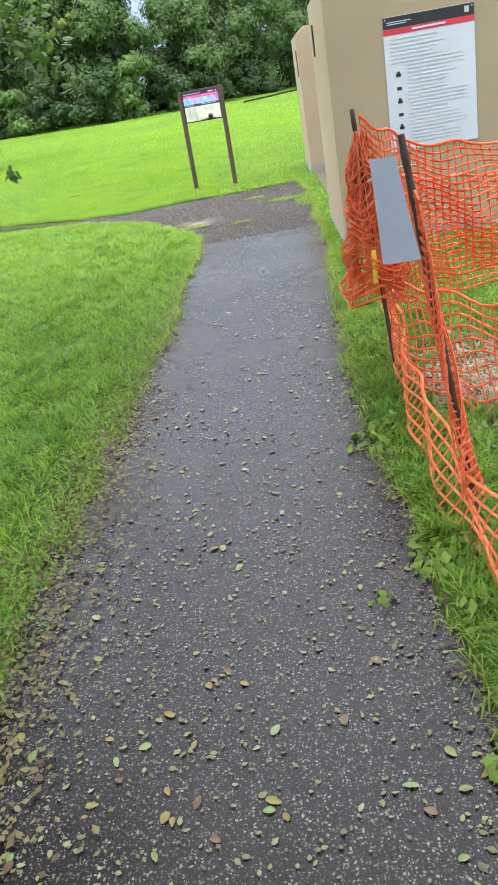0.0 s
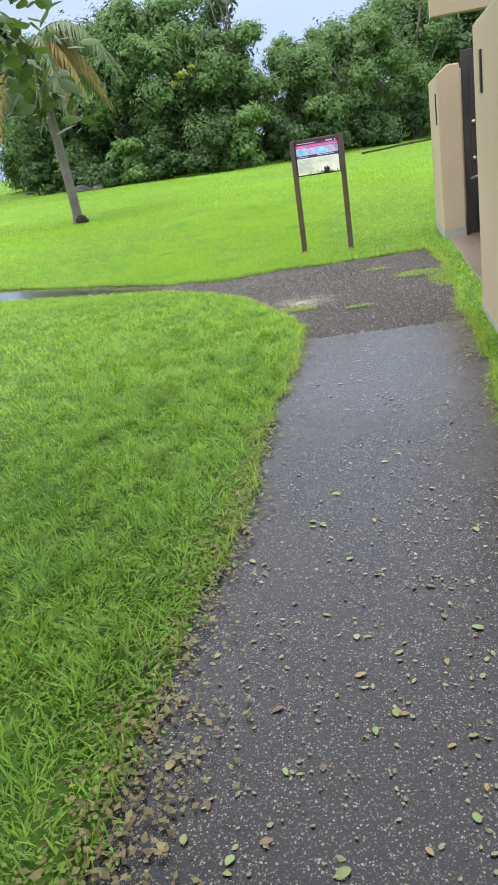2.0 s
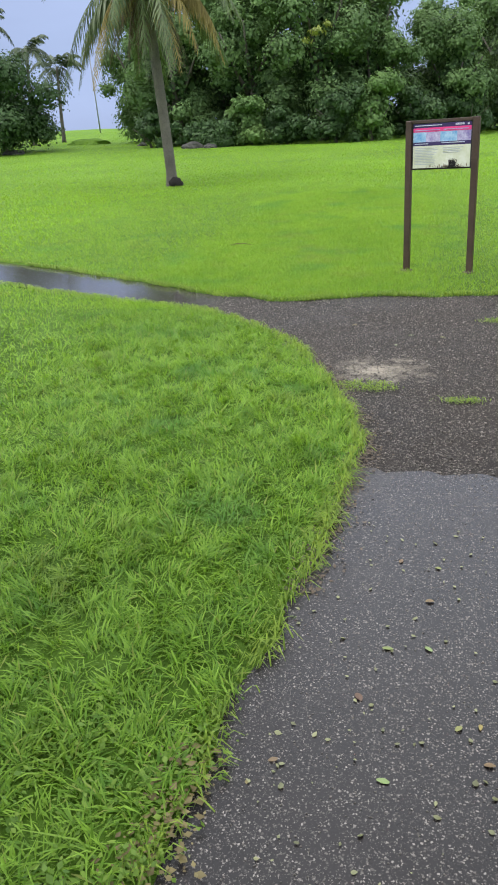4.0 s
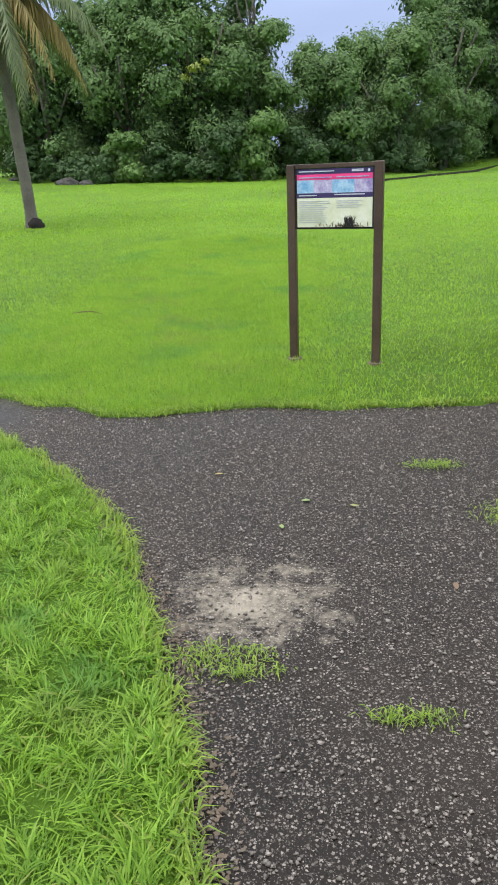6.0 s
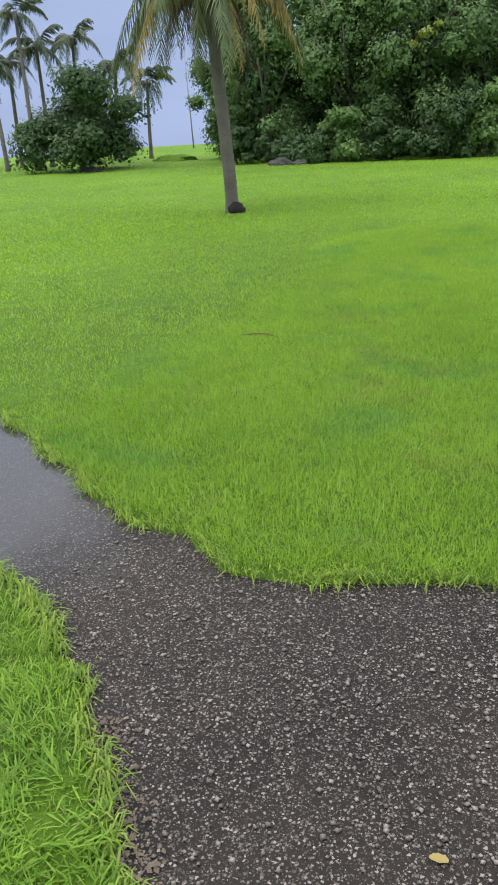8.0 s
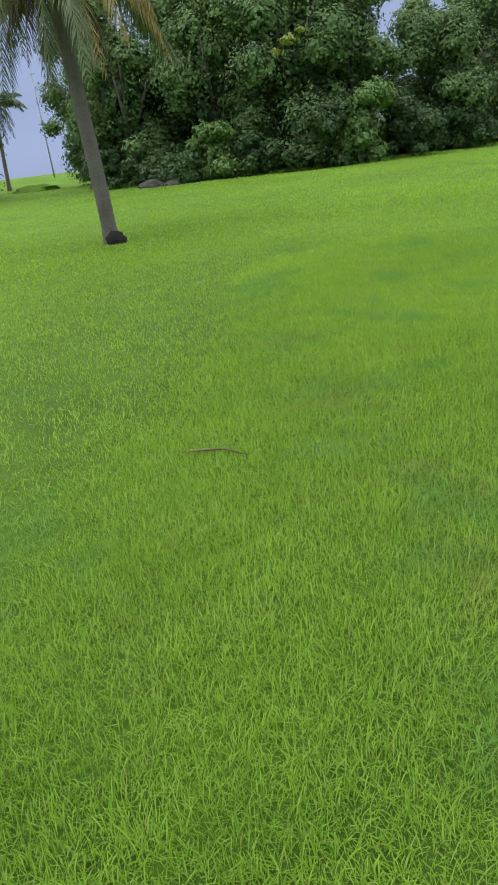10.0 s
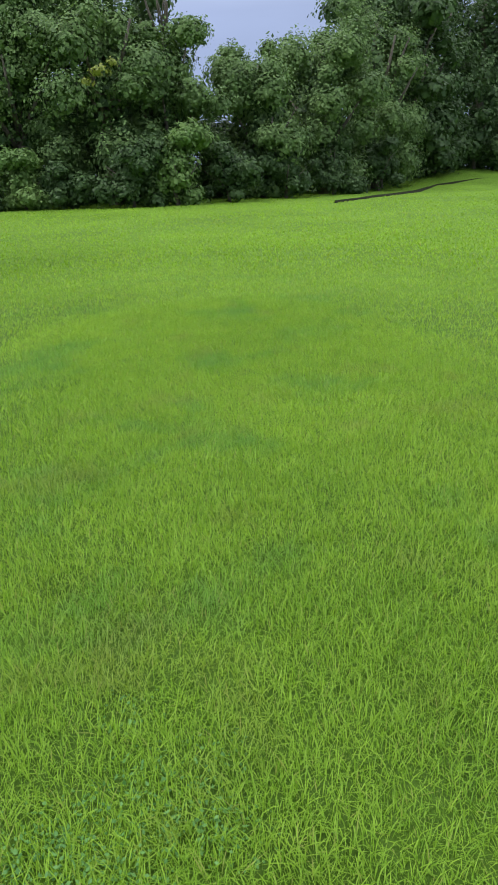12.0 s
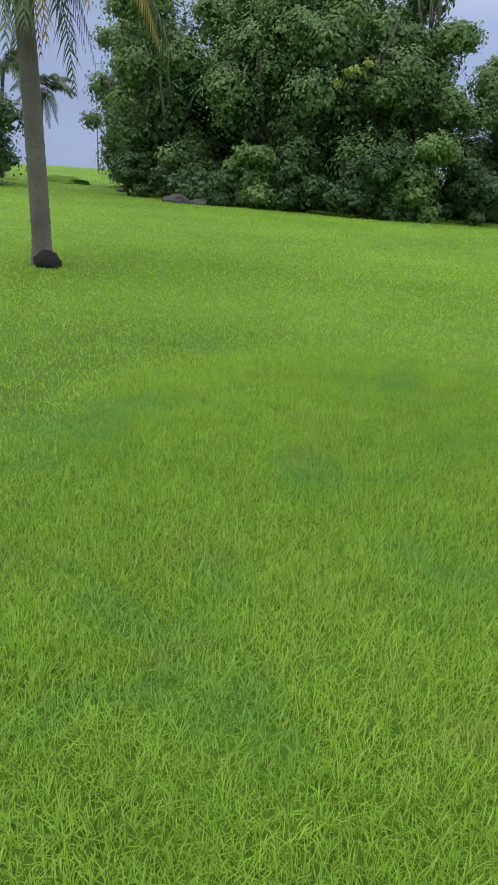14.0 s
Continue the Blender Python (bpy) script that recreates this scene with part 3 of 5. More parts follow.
# ---- the information sign on two brown posts ----
sign = new("information_sign")
sign.matrix_basis = pose(0, 11.0, 0, 0, 0, math.degrees(math.atan2(-0.199, 0.71)))
tagged(sign, "information sign on two brown posts standing in grass", "sign")
W = 0.737
for x in (0.0, W):
    part("post", boxed(x - 0.034, x + 0.034, -0.032, 0.032, -0.1, 1.645 if x == 0 else 1.65, 0.006), M_POST, sign)
part("top_rail", boxed(0.036, W - 0.036, -0.02, 0.02, 1.612, 1.645, 0.003), M_POST, sign)
panel = part("panel", boxed(0.036, W - 0.036, -0.012, 0.012, 1.135, 1.609, 0.002), M_SIGNBACK, sign, "dark metal backing panel")
x0, x1 = 0.052, W - 0.05


def print_on(name, a, b, z0, z1, mat, y=-0.0145, label=""):
    return part(name, boxed(x0 + (x1 - x0) * a, x0 + (x1 - x0) * b, y - 0.0012, y + 0.0028, z0, z1), mat, panel, label)


print_on("header", 0, 1, 1.565, 1.605, M_PURPLE)
print_on("band", 0, 1, 1.522, 1.5645, M_PINK, label="bright pink band")
print_on("photo", 0, 0.225, 1.420, 1.5215, M_BLUE, label="pale blue photograph")
print_on("photo", 0.226, 0.475, 1.420, 1.5215, M_LILAC, label="lilac photograph")
print_on("photo", 0.476, 0.765, 1.420, 1.5215, M_BLUE, label="blue photograph of a dark shape")
print_on("photo", 0.766, 1, 1.420, 1.5215, M_LILAC, label="purple photograph")
print_on("band", 0, 1, 1.382, 1.4195, M_PURPLE, label="dark purple band")
print_on("field", 0, 1, 1.148, 1.3815, M_CREAM, label="cream printed field")
for a, b, z in ((0.03, 0.5, 1.583), (0.73, 0.88, 1.588), (0.73, 0.88, 1.578), (0.03, 0.27, 1.398), (0.5, 0.9, 1.402)):
    print_on("text_bar", a, b, z, z + 0.008, M_PAPER, -0.0175)
for a, b in ((0.03, 0.47), (0.53, 0.95)):
    print_on("text_bar", a, b, 1.536, 1.545, M_LILAC, -0.0175)
for k in range(11):
    for a, b in ((0.03, 0.45), (0.53, 0.93)):
        if a < 0.1 or k < 4:
            print_on("text_bar", a, b - 0.12 * rnd.random(), 1.355 - k * 0.0165, 1.3595 - k * 0.0165, M_GREYINK, -0.0175)
def flat_plants(name, count, a0, spread, tall, y, mat):
    """Printed plants: slender blades fanning out from the lower edge."""
    bm = bmesh.new()
    for k in range(count):
        a = x0 + (x1 - x0) * (a0 + spread * rnd.gauss(0, 1))
        h, t, w = tall * rnd.uniform(0.3, 1.0), rnd.gauss(0, 0.35), 0.004 * rnd.uniform(0.6, 1.6)
        yy = y - 0.00004 * k
        b0, b1, tip = (a, yy, 1.149), (a + t * h * 0.5, yy, 1.149 + h * 0.55), (a + t * h, yy, 1.149 + h)
        bm.faces.new([bm.verts.new(p) for p in (b0, (b1[0] + w, yy, b1[2]), tip, (b1[0] - w, yy, b1[2]))])
    bmesh.ops.solidify(bm, geom=bm.faces[:], thickness=0.0006)
    return tagged(part(name, bm, mat, panel, "dark printed plants"), kind="stuff")


flat_plants("plant_print", 46, 0.70, 0.035, 0.10, -0.0172, M_SIGNBACK)
flat_plants("plant_print", 40, 0.72, 0.13, 0.03, -0.0169, M_SIGNBACK)
flat_plants("plant_print", 30, 0.60, 0.22, 0.05, -0.0164, M_STRAW)
print_on("moss_edge", 0, 1, 1.141, 1.152, M_CHAR, -0.019)
bm = bmesh.new()
bmesh.ops.create_icosphere(bm, subdivisions=2, radius=0.011)
bmesh.ops.scale(bm, vec=(1, 0.2, 1), verts=bm.verts)
bmesh.ops.translate(bm, vec=(x0 + 0.95 * (x1 - x0), -0.0165, 1.585), verts=bm.verts)
part("emblem", bm, M_PAPER, panel)
for x in (0.0, W):
    bm = tube([(x, 0, -0.02), (x, 0, 0.03), (x, 0, 0.035)], [0.08, 0.07, 0.045], 14)
    part("footing", bm, M_SOIL, sign, "bare earth round the post")


# ---- foliage ----
def leaf_cards(centres, normals, size, rng, fold=0.25):
    """Kite-shaped leaves with a fold along the midrib. Returns points and faces."""
    n = len(centres)
    up = rng.normal(size=(n, 3))
    nrm = normals / np.linalg.norm(normals, axis=1, keepdims=True)
    a = up - nrm * (up * nrm).sum(1, keepdims=True)
    a /= np.linalg.norm(a, axis=1, keepdims=True)
    b = np.cross(nrm, a)
    s = (size * rng.uniform(0.6, 1.3, n))[:, None]
    co = np.stack([centres - a * s * 0.5, centres + b * s * 0.34 - nrm * s * fold * 0.3 + a * s * 0.05, centres + a * s * 0.55 - nrm * s * 0.1, centres - b * s * 0.34 - nrm * s * fold * 0.3 + a * s * 0.05], 1)
    i = np.arange(n)[:, None] * 4
    return co.reshape(-1, 3), np.concatenate([i + [0, 1, 2], i + [0, 2, 3]]).reshape(-1, 3)


def crown_mesh(name, lobes, leaves, size, mat, parent, seed, label="", inner=0.5):
    """A crown of leafy lobes: (x, y, z, radius, flatness) each; leaves lie in uneven sprays on and in each lobe."""
    rng = np.random.default_rng(seed)
    lob = np.array(lobes, float)
    share = lob[:, 3] ** 2
    pick = rng.choice(len(lob), leaves, p=share / share.sum())
    d = rng.normal(size=(leaves, 3))
    d[:, 1] -= 0.35
    d[:, 2] += 0.4
    d /= np.linalg.norm(d, axis=1, keepdims=True)
    ragged = 1 + 0.22 * np.sin(d[:, 0] * 6 + pick * 1.7) * np.cos(d[:, 2] * 7 + pick) + 0.15 * np.sin(d[:, 1] * 11 + pick * 0.7 + d[:, 0] * 9)
    core = rng.random(leaves) < inner * 0.8
    rad = lob[pick, 3] * ragged * np.where(core, rng.uniform(0.45, 0.8, leaves), rng.uniform(0.82, 1.08, leaves))
    c = lob[pick, :3] + d * rad[:, None] * np.stack([np.ones(leaves), np.ones(leaves), lob[pick, 4]], 1)
    nrm = d + rng.normal(size=(leaves, 3)) * 0.32 + np.array([0, 0, 0.25])
    co, fa = leaf_cards(c, nrm, np.where(core, size * 1.8, size), rng)
    return from_arrays(name, co, fa, mat, parent, label)


def tree(name, x, y, height, spread, seed, mat, leaves, size, label, category="tree", low=0.06, depth=0.8, lobes_n=22, lean=0.0):
    z = float(lawn_z(x, y))
    ob = empty_at(name, x, y, z)
    tagged(ob, label, category)
    rng = random.Random(seed)
    bend = [(0, 0, -0.2), (rng.uniform(-0.2, 0.2), rng.uniform(-0.2, 0.2), height * 0.25), (lean + rng.uniform(-0.4, 0.4), 0.2, height * 0.55), (lean * 1.5, 0.1, height * 0.8)]
    part("trunk", tube(bend, [0.035 * height, 0.028 * height, 0.02 * height, 0.008 * height], 9), M_BARK, ob, smooth=True)
    for k in range(5):
        a = rng.uniform(0, 2 * math.pi)
        h0 = height * rng.uniform(0.15, 0.45)
        r = spread * rng.uniform(0.5, 0.8)
        part("limb", tube([(0.1 * math.cos(a), 0.1 * math.sin(a), h0), (r * 0.5 * math.cos(a), r * 0.5 * math.sin(a), h0 + height * 0.14), (r * math.cos(a), r * math.sin(a), h0 + height * 0.32)], [0.014 * height, 0.01 * height, 0.004 * height], 7), M_BARK, ob, smooth=True)
    lobes = []
    for k in range(lobes_n):
        u = rng.uniform(0, 1)
        zz = height * (low + (0.90 - low) * u)
        ring = spread * (0.55 + 0.45 * math.sin(math.pi * min(1, 0.25 + 0.62 * u)))
        a = rng.uniform(0, 2 * math.pi)
        rr = ring * math.sqrt(rng.uniform(0.15, 1.0)) * 0.85
        r = spread * rng.uniform(0.22, 0.44)
        lobes.append((rr * math.cos(a), rr * math.sin(a) * depth, max(zz, r * 0.5), r, rng.uniform(0.65, 0.95)))
    lobes.append((0, 0.1 * spread, height * 0.48, spread * 0.58, height * 0.40 / spread / 0.58))
    # Added inner leaves block the sky; their dark colour stands in for crown shade.
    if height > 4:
        crown_mesh("inner_foliage", [(0, 0.1 * spread, height * 0.46, spread * 0.5, height * 0.36 / spread / 0.5)], 700, 0.34, M_BUSH_DARK, ob, seed + 50, "dense added leaves inside the crown, coloured dark for shade")
    crown_mesh("crown", lobes, leaves, size, mat, ob, seed)
    return ob


GROVE = [  # x, y, height, spread, kind
    (-17.2, 51.2, 10.0, 3.4, 0), (-12.4, 51.6, 11.3, 3.8, 0), (-8.0, 51.6, 11.6, 3.9, 0), (-5.1, 52.8, 9.6, 2.8, 0), (-0.4, 56.0, 8.5, 3.2, 0), (3.4, 60.0, 10.0, 3.6, 1),
    (7.6, 65.5, 12.6, 4.0, 1), (-21.9, 57.0, 9.6, 3.3, 0), (11.8, 73.5, 14.6, 5.0, 2), (18.5, 79.0, 16.0, 5.6, 2), (26.5, 80.0, 17.0, 5.8, 2), (35.5, 82.0, 17.5, 6.0, 2),
    (-14.0, 57.5, 12.5, 4.6, 2), (-8.4, 58.5, 12.6, 4.3, 2), (0.5, 65.0, 9.2, 4.2, 2), (7.6, 71.5, 13.4, 4.2, 2), (45, 84, 17, 6.2, 2), (22.5, 85.5, 17.5, 6.0, 2), (31.0, 87.0, 18.0, 6.2, 2), (10.2, 70.5, 13.8, 4.6, 2)]
LABELS = ("dense broad-leaved tree in a dark green thicket", "dense mid-green tree at the thicket's edge", "tall dark green tree standing behind the thicket")
for n, (x, y, h, s, kind) in enumerate(GROVE):
    back = n >= 12
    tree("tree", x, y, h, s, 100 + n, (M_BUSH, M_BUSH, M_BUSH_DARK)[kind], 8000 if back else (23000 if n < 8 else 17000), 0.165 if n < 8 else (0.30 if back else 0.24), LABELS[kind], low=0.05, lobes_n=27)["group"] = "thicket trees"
    if n == 2:
        crown_mesh("yellow_spray", [(0.5, -4.0, 5.6, 0.55, 0.5), (1.1, -4.1, 5.9, 0.35, 0.5), (-0.1, -4.0, 5.2, 0.35, 0.5)], 150, 0.15, M_YELLOW, scene.objects["tree.002"], 377, "spray of yellowing leaves")["kind"] = "stuff"
bare = random.Random(9)
for k in range(9):
    a, lean = bare.uniform(-0.7, 0.7), bare.uniform(-0.5, 0.5)
    part("bare_twig", tube([(a * 0.5, -0.6, 7.9), (a + lean * 0.4, -0.6, 9.0), (a + lean, -0.5, 9.6 + bare.uniform(0, 0.9))], [0.05, 0.03, 0.012], 5), M_BARK, scene.objects["tree.003"], "leafless grey twig above the crown", True)
SHRUBS = [(-15.4, 48.3, 1.5, 1.4, 0), (-11.8, 48.6, 2.6, 1.5, 1), (-9.6, 48.4, 2.0, 1.4, 0), (-6.6, 48.3, 2.8, 1.8, 0), (-4.6, 48.6, 3.6, 1.9, 1), (-2.2, 50.8, 2.8, 1.6, 0), (0.8, 54.5, 3.2, 1.8, 0), (3.8, 58.2, 3.4, 1.9, 0),
          (7.2, 62.2, 3.2, 1.8, 0), (-18.6, 49.6, 2.4, 1.6, 0), (-13.6, 48.4, 1.6, 1.5, 0)]
# Dark fill added behind and below the trees, closing gaps to the sky.
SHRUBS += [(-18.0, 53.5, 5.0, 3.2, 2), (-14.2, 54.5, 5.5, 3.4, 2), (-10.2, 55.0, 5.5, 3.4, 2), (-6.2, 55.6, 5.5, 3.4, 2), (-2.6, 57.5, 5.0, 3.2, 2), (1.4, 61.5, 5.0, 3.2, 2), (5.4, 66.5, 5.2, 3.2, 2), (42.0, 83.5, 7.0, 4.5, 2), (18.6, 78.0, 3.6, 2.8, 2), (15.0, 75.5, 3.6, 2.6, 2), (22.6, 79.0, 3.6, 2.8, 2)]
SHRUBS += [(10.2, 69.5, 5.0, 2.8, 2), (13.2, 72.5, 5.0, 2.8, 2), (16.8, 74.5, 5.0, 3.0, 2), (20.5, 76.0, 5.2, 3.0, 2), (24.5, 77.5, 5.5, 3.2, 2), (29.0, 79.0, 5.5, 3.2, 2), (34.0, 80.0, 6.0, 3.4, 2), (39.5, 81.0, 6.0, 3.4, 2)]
# Kind 0 takes the dark leaf colour to paint shade along the foot.
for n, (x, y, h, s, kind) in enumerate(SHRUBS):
    tree("shrub", x, y, h, s, 300 + n, (M_BUSH_DARK, M_BUSH_PALE, M_BUSH_DARK)[kind], 4600 if kind == 2 else 5000, 0.27 if kind == 2 else 0.17, ("low shrub along the thicket's foot, coloured dark for its shade", "rounded pale green shrub before the thicket", "dense dark undergrowth below tall trees")[kind], "shrub", low=0.05, lobes_n=12)["group"] = "shrubs at the thicket's foot"



# ---- palms ----
def frond_arrays(length, rise, droop, leaflets, leaf_len, leaf_w, seed, hang=0.5):
    """One pinnate frond that springs along +x from the origin: rachis and two rows of hanging leaflets."""
    rng = np.random.default_rng(seed)
    t = np.linspace(0, 1, 13)
    px, pz = length * (t - 0.12 * t ** 3), length * (rise * t - droop * t ** 2.2)
    py = 0.12 * length * (rng.random() - 0.5) * t ** 2
    cl = np.stack([px, py, pz], 1)
    co, fa = [], []
    w = 0.028 * (1 - 0.85 * t)
    for sgn in ((0, 1, 0), (0, -0.5, 0.8), (0, -0.5, -0.8)):
        co.append(cl + np.array(sgn) * w[:, None])
    n = 13
    base = np.concatenate(co)
    quads = [(a * n + i, a * n + i + 1, ((a + 1) % 3) * n + i + 1, ((a + 1) % 3) * n + i) for a in range(3) for i in range(n - 1)]
    tri = [(q[0], q[1], q[2]) for q in quads] + [(q[0], q[2], q[3]) for q in quads]
    k = np.linspace(0.16, 1.0, leaflets)
    out, faces, off = [base], [np.array(tri)], len(base)
    for side in (-1, 1):
        p = np.stack([np.interp(k, t, cl[:, i]) for i in range(3)], 1)
        tang = np.stack([np.interp(k, t, np.gradient(cl[:, i], t)) for i in range(3)], 1)
        tang /= np.linalg.norm(tang, axis=1, keepdims=True)
        ln = leaf_len * np.sin(np.pi * np.clip(0.18 + 0.8 * k, 0, 1)) ** 0.6 * rng.uniform(0.8, 1.15, leaflets)
        d = tang * 0.55 + np.array([0, side, 0]) * rng.uniform(0.5, 0.95, leaflets)[:, None] + np.array([0, 0, -1]) * (hang * rng.uniform(0.5, 1.4, leaflets))[:, None]
        d /= np.linalg.norm(d, axis=1, keepdims=True)
        mid_p = p + d * ln[:, None] * 0.5
        tip = p + d * ln[:, None] + np.array([0, 0, -1]) * (ln * 0.3 * hang)[:, None]
        wv = tang * leaf_w * 0.5
        q = np.stack([p - wv, p + wv, mid_p + wv, mid_p - wv, tip], 1).reshape(-1, 3)
        i = np.arange(leaflets)[:, None] * 5 + off
        faces += [i + [0, 1, 2], i + [0, 2, 3], i + [3, 2, 4]]
        out.append(q)
        off += len(q)
    return np.concatenate(out), np.concatenate(faces)


def palm_trunk(ob, pts, r0, r1, rings, sides=12):
    bm, k = bmesh.new(), len(pts)
    path, rad = [], []
    for i in range(rings):
        s = i / (rings - 1) * (k - 1)
        a, f = min(int(s), k - 2), s - min(int(s), k - 2)
        path.append(Vector(pts[a]).lerp(Vector(pts[a + 1]), f))
        u = i / (rings - 1)
        rad.append((r0 + (r1 - r0) * u) * (1.03 if i % 2 else 0.97) + 0.35 * r0 * max(0, 1 - u * 9))
    tube(path, rad, sides, bm)
    return part("trunk", bm, M_PALMBARK, ob, smooth=True)


def build_main_palm():
    x, y = -8.22, 25.2
    z = float(lawn_z(x, y))
    ob = empty_at("palm_tree", x, y, z)
    tagged(ob, "leaning coconut palm with drooping yellowing fronds and charred foot", "palm")
    trunk = [(0.0, 0, -0.15), (-0.03, 0, 0.8), (-0.08, 0, 1.7), (-0.17, 0, 3.2), (-0.25, 0, 4.3), (-0.36, 0, 5.65)]
    palm_trunk(ob, trunk, 0.165, 0.14, 60, 14)
    bm = bmesh.new()
    bmesh.ops.create_icosphere(bm, subdivisions=3, radius=1)
    for v in bm.verts:
        v.co *= 1 + 0.25 * noise.noise(v.co * 2.5)
        v.co = Vector((v.co.x * 0.23 + 0.12, v.co.y * 0.22 - 0.08, max(-0.1, v.co.z * 0.24 + 0.04)))
    part("root_bole", bm, M_CHAR, ob, "charred black root bole", True)
    rng = random.Random(21)
    top = (-0.36, 0, 5.6)
    for k in range(19):
        a = k * 137.5 + rng.uniform(-12, 12)
        dry = k >= 12
        rise, droop = (rng.uniform(0.30, 0.85), rng.uniform(0.85, 1.2)) if not dry else (rng.uniform(-0.05, 0.3), rng.uniform(0.75, 1.0))
        co, fa = frond_arrays(rng.uniform(2.9, 3.6) if not dry else rng.uniform(2.2, 3.0), rise, droop, 54, 0.68, 0.050, 400 + k, 1.15 if dry else 0.95)
        f = from_arrays("frond", co, fa, M_PALM_DRY if dry and k % 2 else M_PALM, ob, "dry yellow-brown frond" if dry and k % 2 else "")
        f.matrix_basis = pose(*top, 0, 0, a)
    for a, r in ((200, 0.1), (330, 0.35), (150, 0.3), (20, 0.3), (290, 0.1), (352, 0.45), (175, 0.4), (260, 0.3), (310, 0.15)):
        co, fa = frond_arrays(2.5, r, 1.15, 46, 0.66, 0.052, 450 + a, 1.25)
        from_arrays("frond", co, fa, M_PALM_DRY if a in (330, 20, 352, 310) else M_PALM, ob, "dry yellow-brown frond" if a in (330, 20, 352, 310) else "").matrix_basis = pose(*top, 0, 0, a)
    for k in range(16):
        co, fa = frond_arrays(rng.uniform(0.9, 1.5), rng.uniform(-0.7, -0.2), rng.uniform(0.8, 1.3), 26, 0.42, 0.04, 470 + k, 1.2)
        from_arrays("dead_frond", co, fa, M_PALM_DEAD, ob, "dead brown frond hanging against the trunk").matrix_basis = pose(top[0], top[1], top[2] - 0.15, 0, 0, k * 137.5)
    for k in range(14):
        a = k * 2.4
        bm = tube([(top[0] + 0.1 * math.cos(a), 0.1 * math.sin(a), 5.0), (top[0] + 0.24 * math.cos(a), 0.24 * math.sin(a), 5.3), (top[0] + 0.3 * math.cos(a), 0.3 * math.sin(a), 5.6)], [0.06, 0.05, 0.03], 6)
        part("frond_stub", bm, M_BARK, ob, smooth=True)
    for k in range(3):
        bm = bmesh.new()
        bmesh.ops.create_icosphere(bm, subdivisions=2, radius=0.11)
        bmesh.ops.scale(bm, vec=(1, 1, 1.25), verts=bm.verts)
        bmesh.ops.translate(bm, vec=(top[0] + 0.22 * math.cos(2 * k), 0.22 * math.sin(2 * k), 5.1), verts=bm.verts)
        part("coconut", bm, M_BARK, ob, smooth=True)


build_main_palm()

FAR_FRONDS = []
for k in range(5):
    co, fa = frond_arrays(2.9, (0.8, 0.5, 0.25, 1.1, 0.05)[k], (0.85, 0.95, 0.9, 0.75, 1.0)[k], 26, 0.75, 0.11, 500 + k, 0.6)
    me = bpy.data.meshes.new("frond")
    me.from_pydata(co.tolist(), [], fa.tolist())
    me.materials.append(M_PALM_FAR)
    FAR_FRONDS.append(me)


def far_palm(x, y, top, seed, label):
    z = float(lawn_z(x, y))
    ob = empty_at("palm_tree", x, y, z)
    tagged(ob, label, "palm", "far palms by the sea")
    dx, dy, dz = top[0] - x, top[1] - y, top[2] - z
    palm_trunk(ob, [(0, 0, -0.2), (dx * 0.2, dy * 0.2, dz * 0.33), (dx * 0.55, dy * 0.55, dz * 0.68), (dx, dy, dz)], 0.155, 0.10, 16, 8)
    rng = random.Random(seed)
    for k in range(15):
        f = new("frond", FAR_FRONDS[rng.randrange(5)])
        f.parent = ob
        f.matrix_basis = pose(dx, dy, dz - 0.1, 0, 0, k * 137.5 + rng.uniform(-15, 15)) @ Matrix.Scale(rng.uniform(0.62, 0.92), 4)
    return ob


for n, (x, y, t) in enumerate([(-35.6, 49.9, (-37.2, 51.4, 8.6)), (-37.0, 53.2, (-37.4, 53.9, 9.0)), (-33.4, 50.2, (-34.6, 51.8, 11.4)), (-34.6, 53.5, (-34.3, 53.1, 9.6)), (-33.6, 56.0, (-32.4, 54.6, 10.0)),
                               (-31.2, 57.0, (-30.6, 56.8, 8.5)), (-30.4, 60.2, (-30.3, 60.5, 7.6)), (-41.5, 52.5, (-42.0, 53.0, 9.2))]):
    far_palm(x, y, t, 60 + n, "tall slender coconut palm on the shore crest")
tree("tree", -28.4, 48.3, 5.5, 4.0, 390, M_BUSH_DARK, 19000, 0.18, "round dense dark tree on the shore crest", low=0.05, lobes_n=26)
tree("shrub", -33.0, 49.6, 3.4, 1.2, 391, M_BUSH, 1500, 0.28, "loose dark shrub beside the round tree", "shrub", low=0.1, lobes_n=10)

# ---- poles and a hut on the crest ----
for x, y, h, lean in ((-34.9, 76.5, 8.8, -0.25), (-31.2, 76.0, 7.4, -0.3)):
    z = float(lawn_z(x, y))
    ob = empty_at("pole", x, y, z)
    tagged(ob, "tall thin weathered pole on the grassy crest", "pole")
    part("shaft", tube([(0, 0, -0.2), (lean * 0.5, 0, h * 0.5), (lean, 0, h)], [0.075, 0.06, 0.04], 8), M_POLE, ob, smooth=True)
    part("arm", tube([(lean - 0.3, 0, h - 0.15), (lean + 0.3, 0, h - 0.12)], [0.03, 0.03], 6), M_POLE, ob, smooth=True)
hx, hy = -31.9, 80.2
hut = empty_at("hut", hx, hy, float(lawn_z(hx, hy)), 12)
tagged(hut, "small open hut with a low grey roof", "hut")
bm = boxed(-1.6, 1.6, -1.2, 1.2, 2.0, 2.12)
for v in bm.verts:
    if v.co.z > 2.1:
        v.co.x, v.co.y, v.co.z = v.co.x * 0.35, v.co.y * 0.05, 3.0
part("roof", bm, M_THATCH, hut)
part("wall", boxed(-1.3, 1.3, 0.9, 1.0, -0.1, 2.02), M_HUT, hut)
